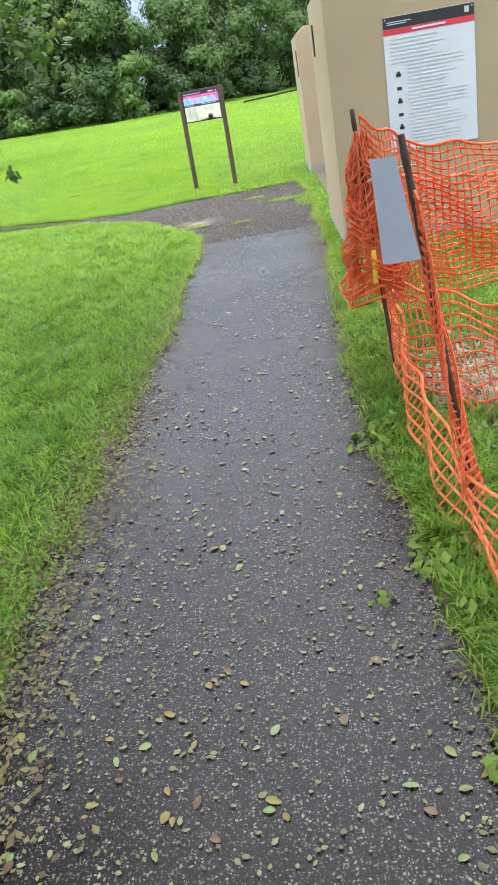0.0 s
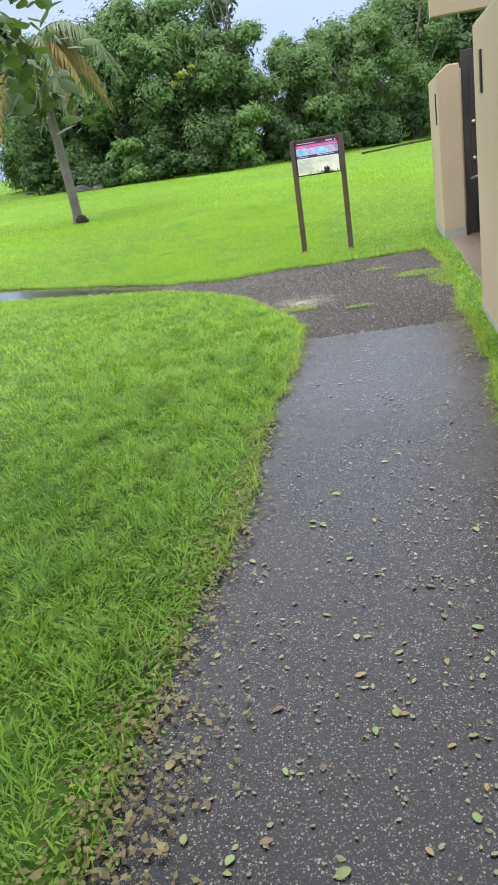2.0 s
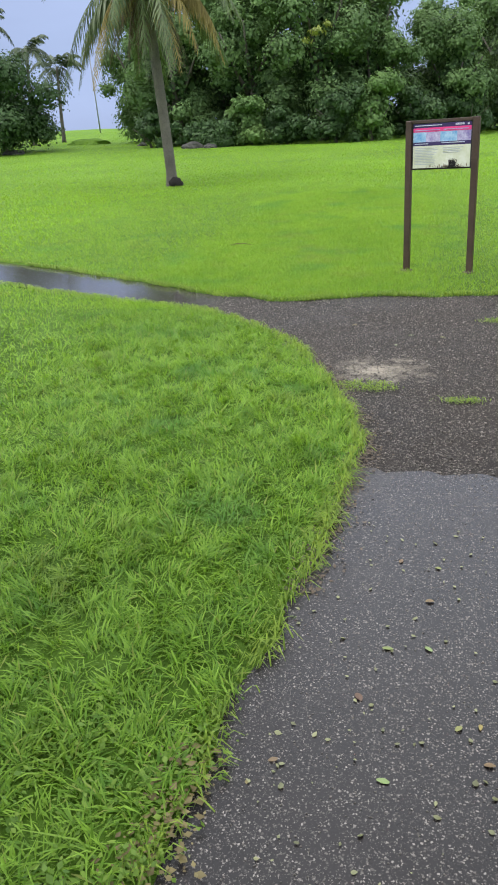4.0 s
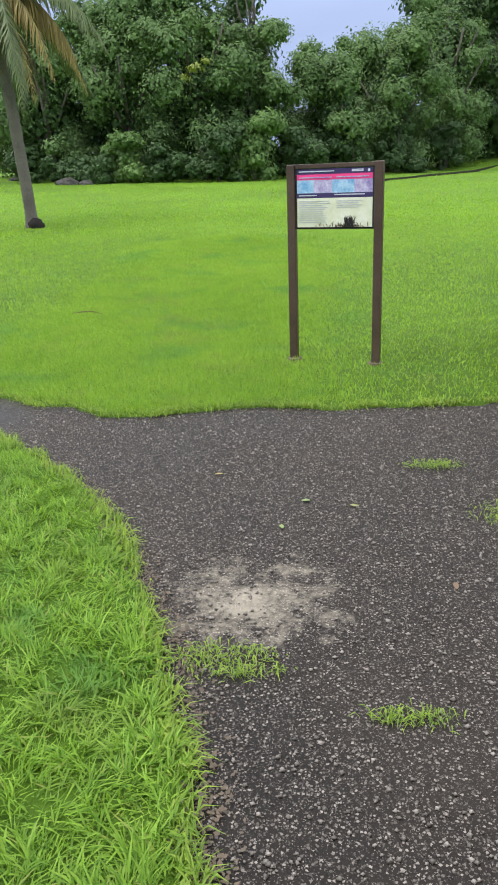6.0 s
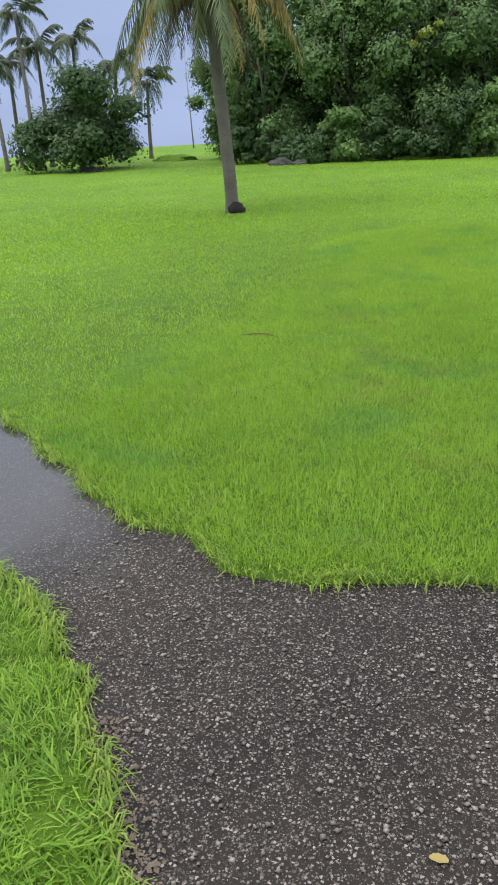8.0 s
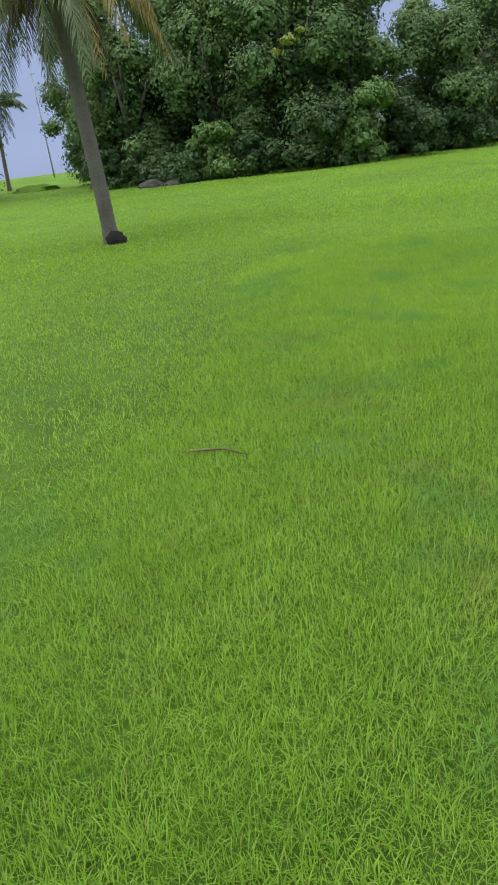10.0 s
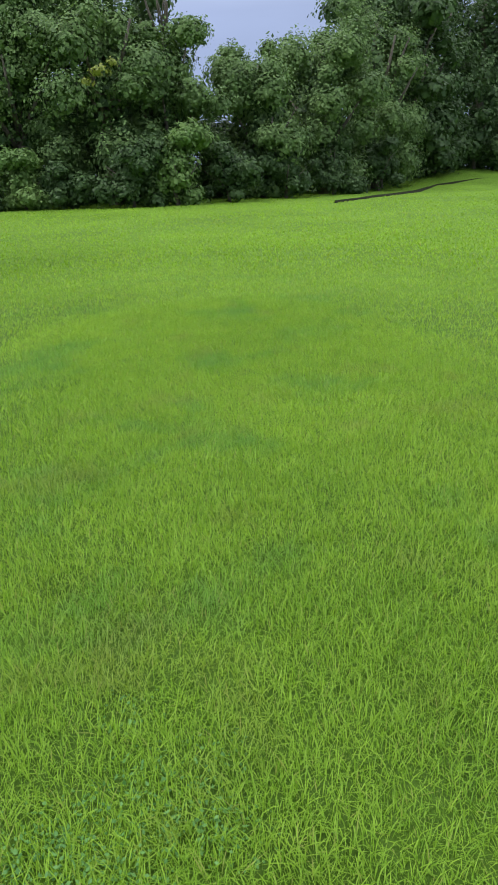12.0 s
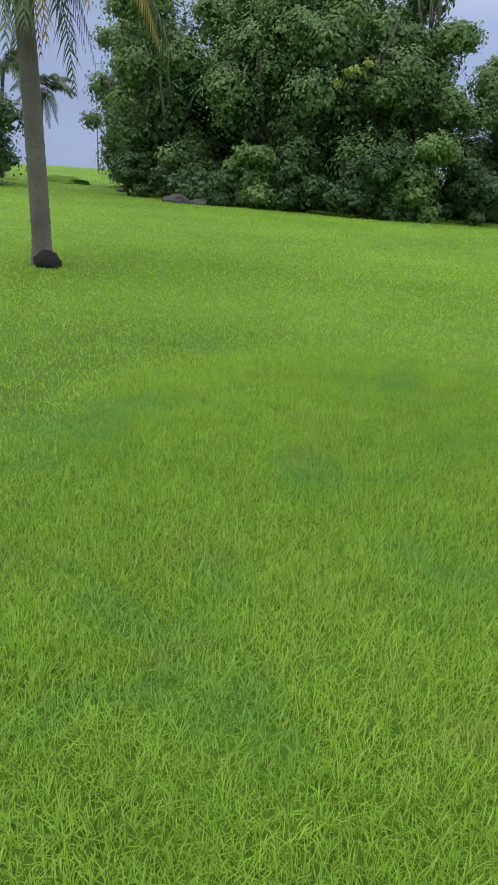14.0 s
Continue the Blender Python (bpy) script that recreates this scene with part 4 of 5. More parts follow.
for px_, py_ in ((-1.25, -0.95), (1.25, -0.95), (-1.25, 0.85), (1.25, 0.85)):
    part("post", boxed(px_ - 0.07, px_ + 0.07, py_ - 0.07, py_ + 0.07, -0.1, 2.02), M_HUT, hut)
part("rail", boxed(-1.2, 1.2, -0.99, -0.91, 0.75, 0.85), M_HUT, hut)


# ---- rocks, mound, ditch, stick ----
def rock(name, x, y, w, d, h, seed, label, mat=M_ROCK, category="rock"):
    bm = bmesh.new()
    bmesh.ops.create_icosphere(bm, subdivisions=3, radius=1)
    o = Vector((seed * 3.1, seed * 1.7, 0))
    for v in bm.verts:
        n = v.co.normalized()
        r = 1 + 0.35 * noise.noise(n * 1.4 + o) + 0.18 * noise.noise(n * 3.5 + o) + 0.08 * noise.noise(n * 8 + o)
        v.co = Vector((n.x * w * r, n.y * d * r, max(-0.12, n.z * h * r)))
    ob = part(name, bm, mat)
    ob.location = (x, y, float(lawn_z(x, y)))
    return tagged(ob, label, category)


rock("boulder", -15.0, 47.0, 0.64, 0.45, 0.36, 1, "low grey weathered boulder at the thicket's foot")
rock("boulder", -13.9, 46.9, 0.4, 0.35, 0.22, 2, "small grey boulder beside a larger one")
rock("boulder", -20.4, 52.3, 0.35, 0.3, 0.2, 5, "small dark stone on the lawn")
rock("boulder", -27.0, 47.0, 0.7, 0.5, 0.3, 6, "low grey stone beside the round tree")
rock("mound", -26.4, 56.5, 1.6, 0.9, 0.42, 3, "grassy hummock on the crest", M_GROUND, "mound")


def ditch():
    """A shallow drain across the lawn with raised lips; dark mud colour includes its sunken shade."""
    pts = [(2.4, 45.8), (4.0, 49.4), (5.0, 51.5), (6.3, 54.0), (9.0, 60.0), (11.6, 66.0), (15.5, 69.0), (22.5, 73)]
    bm = bmesh.new()
    rows = []
    for i, (x, y) in enumerate(pts):
        w = (0.02, 0.03, 0.05, 0.11, 0.26, 0.20, 0.04, 0.03)[i]
        a = Vector(pts[min(i + 1, 7)]) - Vector(pts[max(i - 1, 0)])
        nrm = Vector((a.y, -a.x)).normalized()
        z = float(lawn_z(x, y))
        rows.append([bm.verts.new((x + nrm.x * o * w, y + nrm.y * o * w, z + dz)) for o, dz in ((-1.6, -0.01), (-1, 0.055), (-0.6, 0.05), (0.6, 0.06), (1, 0.13), (1.6, -0.01))])
    for r0, r1 in zip(rows, rows[1:]):
        for k in range(5):
            bm.faces.new((r0[k], r0[k + 1], r1[k + 1], r1[k]))
    tagged(part("ditch", bm, M_MUD_SHADE, smooth=True), "narrow drainage channel across the lawn, coloured dark to look sunken", "ditch", kind="structure")


ditch()
stick = part("stick", tube([(-2.82, 13.13, 0.075), (-2.68, 13.09, 0.10), (-2.56, 13.1, 0.10), (-2.42, 13.05, 0.08)], [0.005, 0.008, 0.007, 0.004], 6), M_LITTER, smooth=True)
tagged(stick, "thin dry brown stick lying in the grass", "stick")


# ---- the orange barrier fence ----
def net_arrays(surface, nu, nv, wide=0.006):
    """Strands of a plastic net over surface(u, v), as three-sided cords."""
    u, v = np.meshgrid(np.linspace(0, 1, nu), np.linspace(0, 1, nv))
    p = np.stack(surface(u, v), -1)
    segs = [(p[j, i], p[j, i + 1], 1.4 if j in (0, nv - 1) else 1.05) for j in range(nv) for i in range(nu - 1)] + [(p[j, i], p[j + 1, i], 0.7) for j in range(nv - 1) for i in range(nu)]
    a, b, w = np.array([s[0] for s in segs]), np.array([s[1] for s in segs]), np.array([s[2] for s in segs])[:, None] * wide
    d = b - a
    d /= np.linalg.norm(d, axis=1, keepdims=True) + 1e-9
    s1 = np.cross(d, np.array([0.31, 0.17, 0.93]))
    s1 /= np.linalg.norm(s1, axis=1, keepdims=True) + 1e-9
    s2 = np.cross(d, s1)
    off = [s1 * w, (-0.5 * s1 + 0.87 * s2) * w, (-0.5 * s1 - 0.87 * s2) * w]
    co = np.stack([a + o for o in off] + [b + o for o in off], 1).reshape(-1, 3)
    i = np.arange(len(a))[:, None] * 6
    fa = np.concatenate([np.concatenate([i + [k, (k + 1) % 3, 3 + (k + 1) % 3], i + [k, 3 + (k + 1) % 3, 3 + k]]) for k in range(3)])
    return co, fa


fence = empty_at("barrier_fence", 1.2, 0.0, 0.0)
tagged(fence, "sagging orange plastic mesh fence on rusty stakes beside the path", "fence")
fo = np.array([1.2, 0.0, 0.0])


def net(surface, nu, nv, mat=M_NET, label="", wide=0.006):
    co, fa = net_arrays(surface, nu, nv, wide)
    return from_arrays("net", co - fo, fa, mat, fence, label)


def lerp3(u, *pts):
    t = np.linspace(0, 1, len(pts))
    return [np.interp(u, t, [p[i] for p in pts]) for i in range(3)]


def hem_panel(u, v):
    lo = lerp3(u, (1.55, 2.2, 0.03), (1.36, 1.0, 0.02), (1.2, 0.0, 0.02), (1.12, -0.96, 0.03), (1.16, -2.2, 0.03))
    hi = lerp3(u, (1.62, 2.2, 0.7), (1.40, 1.0, 0.34), (1.25, 0.0, 0.22), (1.19, -0.96, 0.2), (1.24, -2.2, 0.3))
    x, y, z = (lo[i] + (hi[i] - lo[i]) * v for i in range(3))
    return x + 0.02 * np.sin(u * 40 + v * 5), y, np.maximum(0.015, z + 0.015 * np.sin(u * 23))


def far_panel(u, v):
    hi = lerp3(u, (1.18, 0.38, 1.30), (1.40, 0.5, 1.16), (1.75, 0.62, 1.07), (2.3, 0.8, 1.05), (3.0, 1.0, 1.08))
    lo = lerp3(u, (1.22, 0.34, 0.45), (1.42, 0.46, 0.50), (1.78, 0.58, 0.44), (2.3, 0.8, 0.40), (3.0, 1.0, 0.36))
    x, y, z = (lo[i] + (hi[i] - lo[i]) * v for i in range(3))
    return x, y + 0.05 * np.sin(u * 17 + v * 4), z + 0.02 * np.sin(u * 25 + v * 9)


def low_panel(u, v):
    hi = lerp3(u, (1.22, 0.3, 0.52), (1.5, 0.0, 0.50), (1.9, -0.3, 0.42), (2.6, -0.6, 0.45))
    lo = lerp3(u, (1.24, 0.2, 0.06), (1.5, -0.2, 0.03), (1.95, -0.5, 0.03), (2.6, -0.8, 0.03))
    x, y, z = (lo[i] + (hi[i] - lo[i]) * v for i in range(3))
    return x, y + 0.06 * np.sin(u * 13 + v * 6), z + 0.02 * np.sin(u * 31 + v * 5)


def bunch(u, v):
    a = u * 2 * np.pi * 1.9
    r = (0.025 + 0.14 * (1 - v) ** 0.75) * (1 + 0.25 * np.sin(a * 2.6 + v * 9) + 0.15 * np.sin(v * 23 + u * 9))
    return 1.20 - 0.03 * v + r * np.cos(a) * 0.85, 0.36 + r * np.sin(a) * 0.8, 0.52 + 0.69 * v + 0.03 * np.sin(a * 3 + v * 8)


net(hem_panel, 70, 6, M_NETPALE, "pale orange lower hem of the mesh")
net(far_panel, 40, 20)
net(lambda u, v: (far_panel(u, v)[0] + 0.03, far_panel(u, v)[1] + 0.07, far_panel(u, v)[2] * 0.9 - 0.06), 38, 17, M_NETPALE, "second fold of the orange mesh")
net(low_panel, 32, 10)
net(bunch, 34, 20, M_NET, "orange mesh bunched round the stake", 0.005)
net(lambda u, v: (bunch(u, v)[0] * 0.98 + 0.02, bunch(u, v)[1] + 0.02 * np.sin(u * 30), bunch(u, v)[2] - 0.05), 18, 14, M_NETPALE, "orange mesh bunched round the stake", 0.005)
for top, base, r in (((1.155, 0.38, 1.335), (1.28, 0.42, -0.15), 0.011), ((1.08, -0.90, 1.295), (1.23, -1.10, -0.15), 0.012), ((3.0, 1.0, 1.12), (3.02, 1.0, -0.15), 0.014), ((2.62, -0.7, 0.8), (2.6, -0.7, -0.15), 0.014)):
    a, b = Vector(base) - Vector(fo), Vector(top) - Vector(fo)
    bm = tube([a.lerp(b, k / 24) for k in range(25)], [r * (1.12 if k % 2 else 0.95) for k in range(25)], 7)
    part("stake", bm, M_STAKE, fence, smooth=True)
co, fa = net_arrays(lambda u, v: (1.10 + 0.10 * v + 0.05 * np.sin(u * 5 + v * 6) * v, -0.92 - 0.16 * v + 0.06 * np.cos(u * 6.3 + v * 3), 1.12 - 1.0 * v + 0.02 * np.sin(u * 9)), 10, 34, 0.005)
from_arrays("net", co - fo, fa, M_NET, fence, "strip of orange mesh hanging along the stake")
part("cable_tie", tube([(-0.225, -0.86, 1.170), (-0.19, -0.87, 1.19), (-0.12, -0.885, 1.20), (-0.09, -0.89, 1.20)], [0.004] * 4, 6), M_ZIP, fence, "pale plastic cable tie", True)
part("strap", boxed(-0.045, -0.02, 0.22, 0.23, 0.56, 0.72, 0.003), M_YSTRAP, fence, "short yellow strap end")
sheet = bmesh.new()
cols = []
for k in range(9):
    u = k / 8
    x, y = 0.968 + 0.075 * u, -0.96 - 0.006 * math.sin(u * 3) - 0.01 * u
    cols.append([sheet.verts.new((x + (0.004 + 0.040 * u) * (1 - w), y - 0.05 * (1 - w) - 0.004 * math.sin(w * 4 + u * 2), 1.245 - 0.305 * (1 - w))) for w in (0, 0.25, 0.5, 0.75, 1)])
for c0, c1 in zip(cols, cols[1:]):
    for k in range(4):
        sheet.faces.new((c0[k], c1[k], c1[k + 1], c0[k + 1]))
bmesh.ops.solidify(sheet, geom=sheet.faces[:], thickness=0.0015)
tagged(part("paper_notice", sheet, M_PAPER), "blank side of a curled white notice tied to a stake", "notice")


# ---- the overhanging tree beside the path ----
def ovate_leaves(centres, normals, size, rng):
    """Pointed oval leaves, folded along the midrib and drooping at the tip."""
    n = len(centres)
    nrm = normals / np.linalg.norm(normals, axis=1, keepdims=True)
    a = rng.normal(size=(n, 3)) * 0.6 + np.array([0.4, 0, -0.5])
    a -= nrm * (a * nrm).sum(1, keepdims=True)
    a /= np.linalg.norm(a, axis=1, keepdims=True)
    b, s = np.cross(nrm, a), (size * rng.uniform(0.6, 1.25, n))[:, None]
    pts = [centres + s * (a * u + b * v - nrm * w) for u, v, w in ((-0.5, 0, 0), (-0.3, 0.26, 0.06), (-0.3, -0.26, 0.06), (0.0, 0.34, 0.08), (0.0, 0, 0.0), (0.0, -0.34, 0.08), (0.3, 0.19, 0.1), (0.3, -0.19, 0.1), (0.56, 0, 0.14))]
    i = np.arange(n)[:, None] * 9
    fa = np.concatenate([i + f for f in ([0, 1, 4], [1, 3, 4], [0, 4, 2], [2, 4, 5], [3, 6, 4], [4, 6, 8], [4, 8, 7], [4, 7, 5])])
    return np.stack(pts, 1).reshape(-1, 3), fa


def near_tree():
    ob = empty_at("tree", -3.4, 1.2, 0.0)
    tagged(ob, "broad-leaved tree whose drooping branch reaches over the lawn", "tree")
    part("trunk", tube([(0, 0, -0.2), (0.1, 0.05, 1.2), (0.25, 0.1, 2.6), (0.3, 0.2, 4.2)], [0.2, 0.16, 0.13, 0.07], 10), M_BARK, ob, smooth=True)
    limbs = [[(0.2, 0.1, 2.2), (1.2, 0.35, 2.75), (2.1, 0.48, 2.6), (2.75, 0.52, 2.2), (2.95, 0.5, 1.95)], [(1.9, 0.45, 2.6), (2.4, 0.38, 2.1), (2.55, 0.36, 1.6), (2.66, 0.39, 1.27)], [(0.25, 0.1, 2.8), (1.4, -1.3, 4.0), (3.0, -3.2, 4.6), (4.2, -5.4, 4.7)], [(0.25, 0.2, 3.2), (-0.6, 0.8, 4.0), (-1.2, 1.2, 4.6)]]
    rng = np.random.default_rng(71)
    for k, l in enumerate(limbs):
        n = len(l)
        part("limb", tube(l, [(0.06, 0.006, 0.06, 0.06)[k] * (1 - 0.85 * i / (n - 1)) for i in range(n)], 7), M_BARK, ob, smooth=True)
    # High clusters: unseen canopy, spread wide to shade the path's near end.
    cs, sizes = [], []
    for c, r, n in (((2.85, 0.50, 2.10), (0.26, 0.26, 0.20), 120), ((2.6, 0.5, 2.25), (0.28, 0.3, 0.22), 130), ((2.93, 0.52, 1.94), (0.17, 0.20, 0.16), 150), ((3.05, 0.45, 1.76), (0.07, 0.10, 0.08), 22), ((2.1, 0.5, 2.6), (0.5, 0.4, 0.3), 140), ((2.53, 0.37, 1.44), (0.07, 0.08, 0.05), 8), ((2.66, 0.40, 1.26), (0.07, 0.06, 0.04), 7), ((2.45, 0.4, 1.85), (0.18, 0.16, 0.18), 70),
                    ((1.6, -1.6, 4.6), (1.6, 1.5, 0.8), 1500), ((0.3, 0.2, 4.9), (1.6, 1.4, 0.9), 1300), ((-1.2, 1.2, 4.8), (1.4, 1.4, 0.8), 900), ((3.2, -3.2, 4.6), (1.9, 1.6, 0.7), 1900), ((1.4, -4.4, 4.8), (1.8, 1.7, 0.8), 1700), ((4.0, -5.6, 4.7), (1.7, 1.7, 0.7), 2600), ((5.4, -3.6, 4.9), (1.3, 1.5, 0.6), 2300), ((5.8, -5.8, 5.0), (1.4, 1.4, 0.6), 1800), ((2.6, -4.2, 5.4), (1.8, 1.6, 0.6), 2200)):
        cs.append(np.array(c) + rng.normal(size=(n, 3)) * np.array(r) * 0.6)
        sizes.append(np.full(n, 0.062 if c[2] < 3 else 0.24))
    cs = np.concatenate(cs)
    nrm = rng.normal(size=cs.shape) * 0.6 + np.array([0, -0.3, 0.8])
    sz = np.concatenate(sizes)
    low = sz < 0.1
    co, fa = ovate_leaves(cs[low], nrm[low], sz[low], rng)
    from_arrays("drooping_branch", co, fa, M_NEAR, ob, "broad drooping green leaves")["kind"] = "stuff"
    co, fa = leaf_cards(cs[~low], nrm[~low], sz[~low], rng)
    from_arrays("crown", co, fa, M_NEAR, ob)


near_tree()

# ---- loose pebbles, gravel and fallen leaves ----
def scatter_on_path(n, y0, y1, rng, margin=0.02, x0=-2.2, x1=1.8):
    x, y = rng.uniform(x0, x1, n), rng.uniform(y0, y1, n)
    keep = path_depth(x, y) > margin
    return x[keep], y[keep]


def pebbles(name, x, y, z, size, rng, mat, label, category):
    n = len(x)
    base = np.array([(1, 0, 0), (0, 1, 0), (-1, 0, 0), (0, -1, 0), (0.1, 0.1, 0.75), (0, 0, -0.6)])
    fa = np.array([(0, 1, 4), (1, 2, 4), (2, 3, 4), (3, 0, 4), (1, 0, 5), (2, 1, 5), (3, 2, 5), (0, 3, 5)])
    jig = base[None] * rng.uniform(0.6, 1.3, (n, 6, 3))
    a = rng.uniform(0, 2 * np.pi, n)
    c, s = np.cos(a)[:, None], np.sin(a)[:, None]
    jig = np.stack([jig[..., 0] * c - jig[..., 1] * s, jig[..., 0] * s + jig[..., 1] * c, jig[..., 2]], -1)
    co = jig * np.asarray(size)[:, None, None] + np.stack([x, y, np.broadcast_to(z, n)], -1)[:, None]
    faces = (np.arange(n)[:, None, None] * 6 + fa[None]).reshape(-1, 3)
    return tagged(from_arrays(name, co.reshape(-1, 3), faces, mat), label, category, kind="stuff")


def pebble_material():
    m, nt, b = material("worn_pebbles", 0.55, (0.3, 0.28, 0.26), 0, 0.4)
    g = node(nt, "NewGeometry")
    nt.links.new(ramp_of(nt, g.outputs["Random Per Island"], (0.0, (0.10, 0.087, 0.077)), (0.6, (0.18, 0.158, 0.138)), (1.0, (0.31, 0.275, 0.245))), b.inputs["Base Color"])
    return m


M_PEBBLE = pebble_material()
rng = np.random.default_rng(5)
px, py = scatter_on_path(13000, 5.3, 9.7, rng, 0.0, -1.9)
pebbles("gravel", px, py, 0.0, 0.003 + 0.008 * rng.random(len(px)) ** 2, rng, M_PEBBLE, "pale pebbles standing out of the coarse asphalt", "gravel")
px, py = scatter_on_path(15000, -3.2, 5.4, rng, 0.0, -0.6, 1.6)
pebbles("gravel", px, py, 0.0008, rng.uniform(0.0016, 0.0042, len(px)), rng, M_PEBBLE, "small grit on the wet asphalt path", "gravel")
px, py = rng.normal(1.75, 0.32, 5200), rng.normal(0.15, 0.42, 5200)
keep = (px > 1.3)
pebbles("gravel", px[keep], py[keep], 0.02, rng.uniform(0.006, 0.018, keep.sum()), rng, M_GRAVEL, "pale pinkish gravel inside the barrier", "gravel")


def object_leafy(name, stops, rough=0.4):
    m, nt, b = material(name, rough, stops[0][1], 0, 0.45)
    oi = node(nt, "ObjectInfo")
    f = math_of(nt, "ADD", math_of(nt, "MULTIPLY", oi.outputs["Random"], 0.85), math_of(nt, "MULTIPLY", noise_of(nt, coords(nt), 60, 3), 0.2))
    nt.links.new(ramp_of(nt, f, *stops), b.inputs["Base Color"])
    bump_of(nt, b, noise_of(nt, coords(nt), 150, 2), 0.2, 0.001)
    return m


M_LEAFDROP = object_leafy("single_fallen_leaf", [(0.0, (0.085, 0.038, 0.026)), (0.28, (0.15, 0.095, 0.045)), (0.45, (0.26, 0.19, 0.045)), (0.65, (0.18, 0.20, 0.06)), (0.82, (0.16, 0.25, 0.06)), (1.0, (0.28, 0.30, 0.16))])


def fallen_leaf_mesh(seed):
    r = random.Random(seed)
    ln, wd, curl = 0.5, r.uniform(0.26, 0.40), r.uniform(0.02, 0.08)
    co, fa = [], []
    for i in range(6):
        t = i / 5
        w = wd * math.sin(math.pi * (0.08 + 0.84 * t)) ** 0.8 * (1 - 0.25 * t)
        zc = curl * math.sin(t * 3.0) + 0.02
        co += [(ln * (2 * t - 1), -w, zc + curl * 0.8 * r.random()), (ln * (2 * t - 1), 0, zc - 0.02), (ln * (2 * t - 1), w, zc + curl * 0.8 * r.random())]
    for i in range(5):
        fa += [(3 * i, 3 * i + 3, 3 * i + 4, 3 * i + 1), (3 * i + 1, 3 * i + 4, 3 * i + 5, 3 * i + 2)]
    me = bpy.data.meshes.new("fallen_leaf")
    me.from_pydata(co, [], fa)
    me.materials.append(M_LEAFDROP)
    me.polygons.foreach_set("use_smooth", [True] * len(me.polygons))
    return me


DROPS = [fallen_leaf_mesh(s) for s in range(7)]
rng = np.random.default_rng(8)
lx, ly = scatter_on_path(900, -2.3, 4.6, rng, -0.02, -0.5, 1.4)
keep = rng.random(len(lx)) < np.clip(1.0 - (ly + 2.3) * 0.16, 0.12, 1)
lx, ly = lx[keep][:240], ly[keep][:240]
for k, (x, y) in enumerate(zip(lx, ly)):
    ob = new("fallen_leaf", DROPS[k % 7])
    s = random.uniform(0.017, 0.040)
    ob.matrix_basis = pose(x, y, 0.003, random.uniform(-7, 7), random.uniform(-7, 7), random.uniform(0, 360)) @ Matrix.Scale(s, 4)
    tagged(ob, "small wet fallen leaf lying on the path", "leaf", "fallen leaves on the path")
for x, y in ((-0.26, 8.34), (0.15, 7.7), (0.5, 7.95), (0.9, 7.2), (0.25, 8.0)):
    ob = new("fallen_leaf", DROPS[int(abs(x) * 20) % 7])
    ob.matrix_basis = pose(x, y, 0.003, 4, 5, x * 700) @ Matrix.Scale(0.045, 4)
    tagged(ob, "yellowed fallen leaf on the coarse asphalt", "leaf", "fallen leaves on the path")


def flat_bits(name, x, y, z, size, rng, mat, label, category):
    c = np.stack([x, y, np.broadcast_to(z, len(x))], -1)
    nrm = rng.normal(size=c.shape) * 0.18 + np.array([0, 0, 1])
    co, fa = ovate_leaves(c, nrm, size, rng) if mat == M_FALLEN else leaf_cards(c, nrm, size, rng, 0.5)
    return tagged(from_arrays(name, co, fa, mat), label, category, kind="stuff")


lx, ly = scatter_on_path(8500, -3.0, 4.8, rng, -0.03, -0.7, 1.5)
keep = rng.random(len(lx)) < np.clip(0.9 - (ly + 2.0) * 0.13, 0.12, 1)
lx, ly = lx[keep], ly[keep]
flat_bits("leaf_litter", lx, ly, 0.006, rng.uniform(0.009, 0.021, len(lx)), rng, M_FALLEN, "small pale leaf bits scattered over the wet path", "litter")
ly = rng.uniform(-3, 3.4, 3600)
edge_x = np.interp(ly, [-3, -1.3, 0.8, 2.1, 3.4], [-0.42, -0.40, -0.17, -0.03, 0.0])
lx = edge_x + rng.normal(0, 0.085, len(ly)) * np.clip(1.25 - ly * 0.2, 0.4, 1.4) - 0.03
flat_bits("leaf_litter", lx, ly, 0.018 + 0.012 * rng.random(len(lx)), rng.uniform(0.011, 0.029, len(lx)), rng, M_LITTER, "brown and yellow leaf litter along the path's edge", "litter")
ly = rng.uniform(-3, 5.3, 900)
lx = np.interp(ly, [-3, -0.2, 2.75, 5.1], [1.0, 1.0, 1.24, 1.43]) + rng.normal(0.02, 0.05, len(ly))
flat_bits("leaf_litter", lx, ly, 0.012 + 0.01 * rng.random(len(lx)), rng.uniform(0.012, 0.03, len(lx)), rng, M_LITTER, "brown leaf litter along the path's edge", "litter")


ly = rng.uniform(-3, 0.9, 2800)
lx = np.interp(ly, [-3, -1.3, 0.9], [-0.36, -0.34, -0.16]) + rng.normal(0, 0.13, len(ly))
flat_bits("leaf_litter", lx, ly, 0.010 + 0.012 * rng.random(len(lx)), rng.uniform(0.011, 0.028, len(lx)), rng, M_LITTER, "brown and yellow leaves gathered on the path's edge", "litter")
ly = rng.uniform(-3, 6.2, 2600)
lx = np.interp(ly, [-3, -0.2, 2.75, 5.1, 6.2], [0.99, 0.98, 1.22, 1.40, 1.46]) + rng.normal(0, 0.06, len(ly))
flat_bits("soil_crumbs", lx, ly, 0.006 + 0.008 * rng.random(len(lx)), rng.uniform(0.008, 0.020, len(lx)), rng, M_SOIL, "dark damp soil crumbs along the path's edge", "soil")

ly = rng.uniform(4.2, 8.5, 3600)
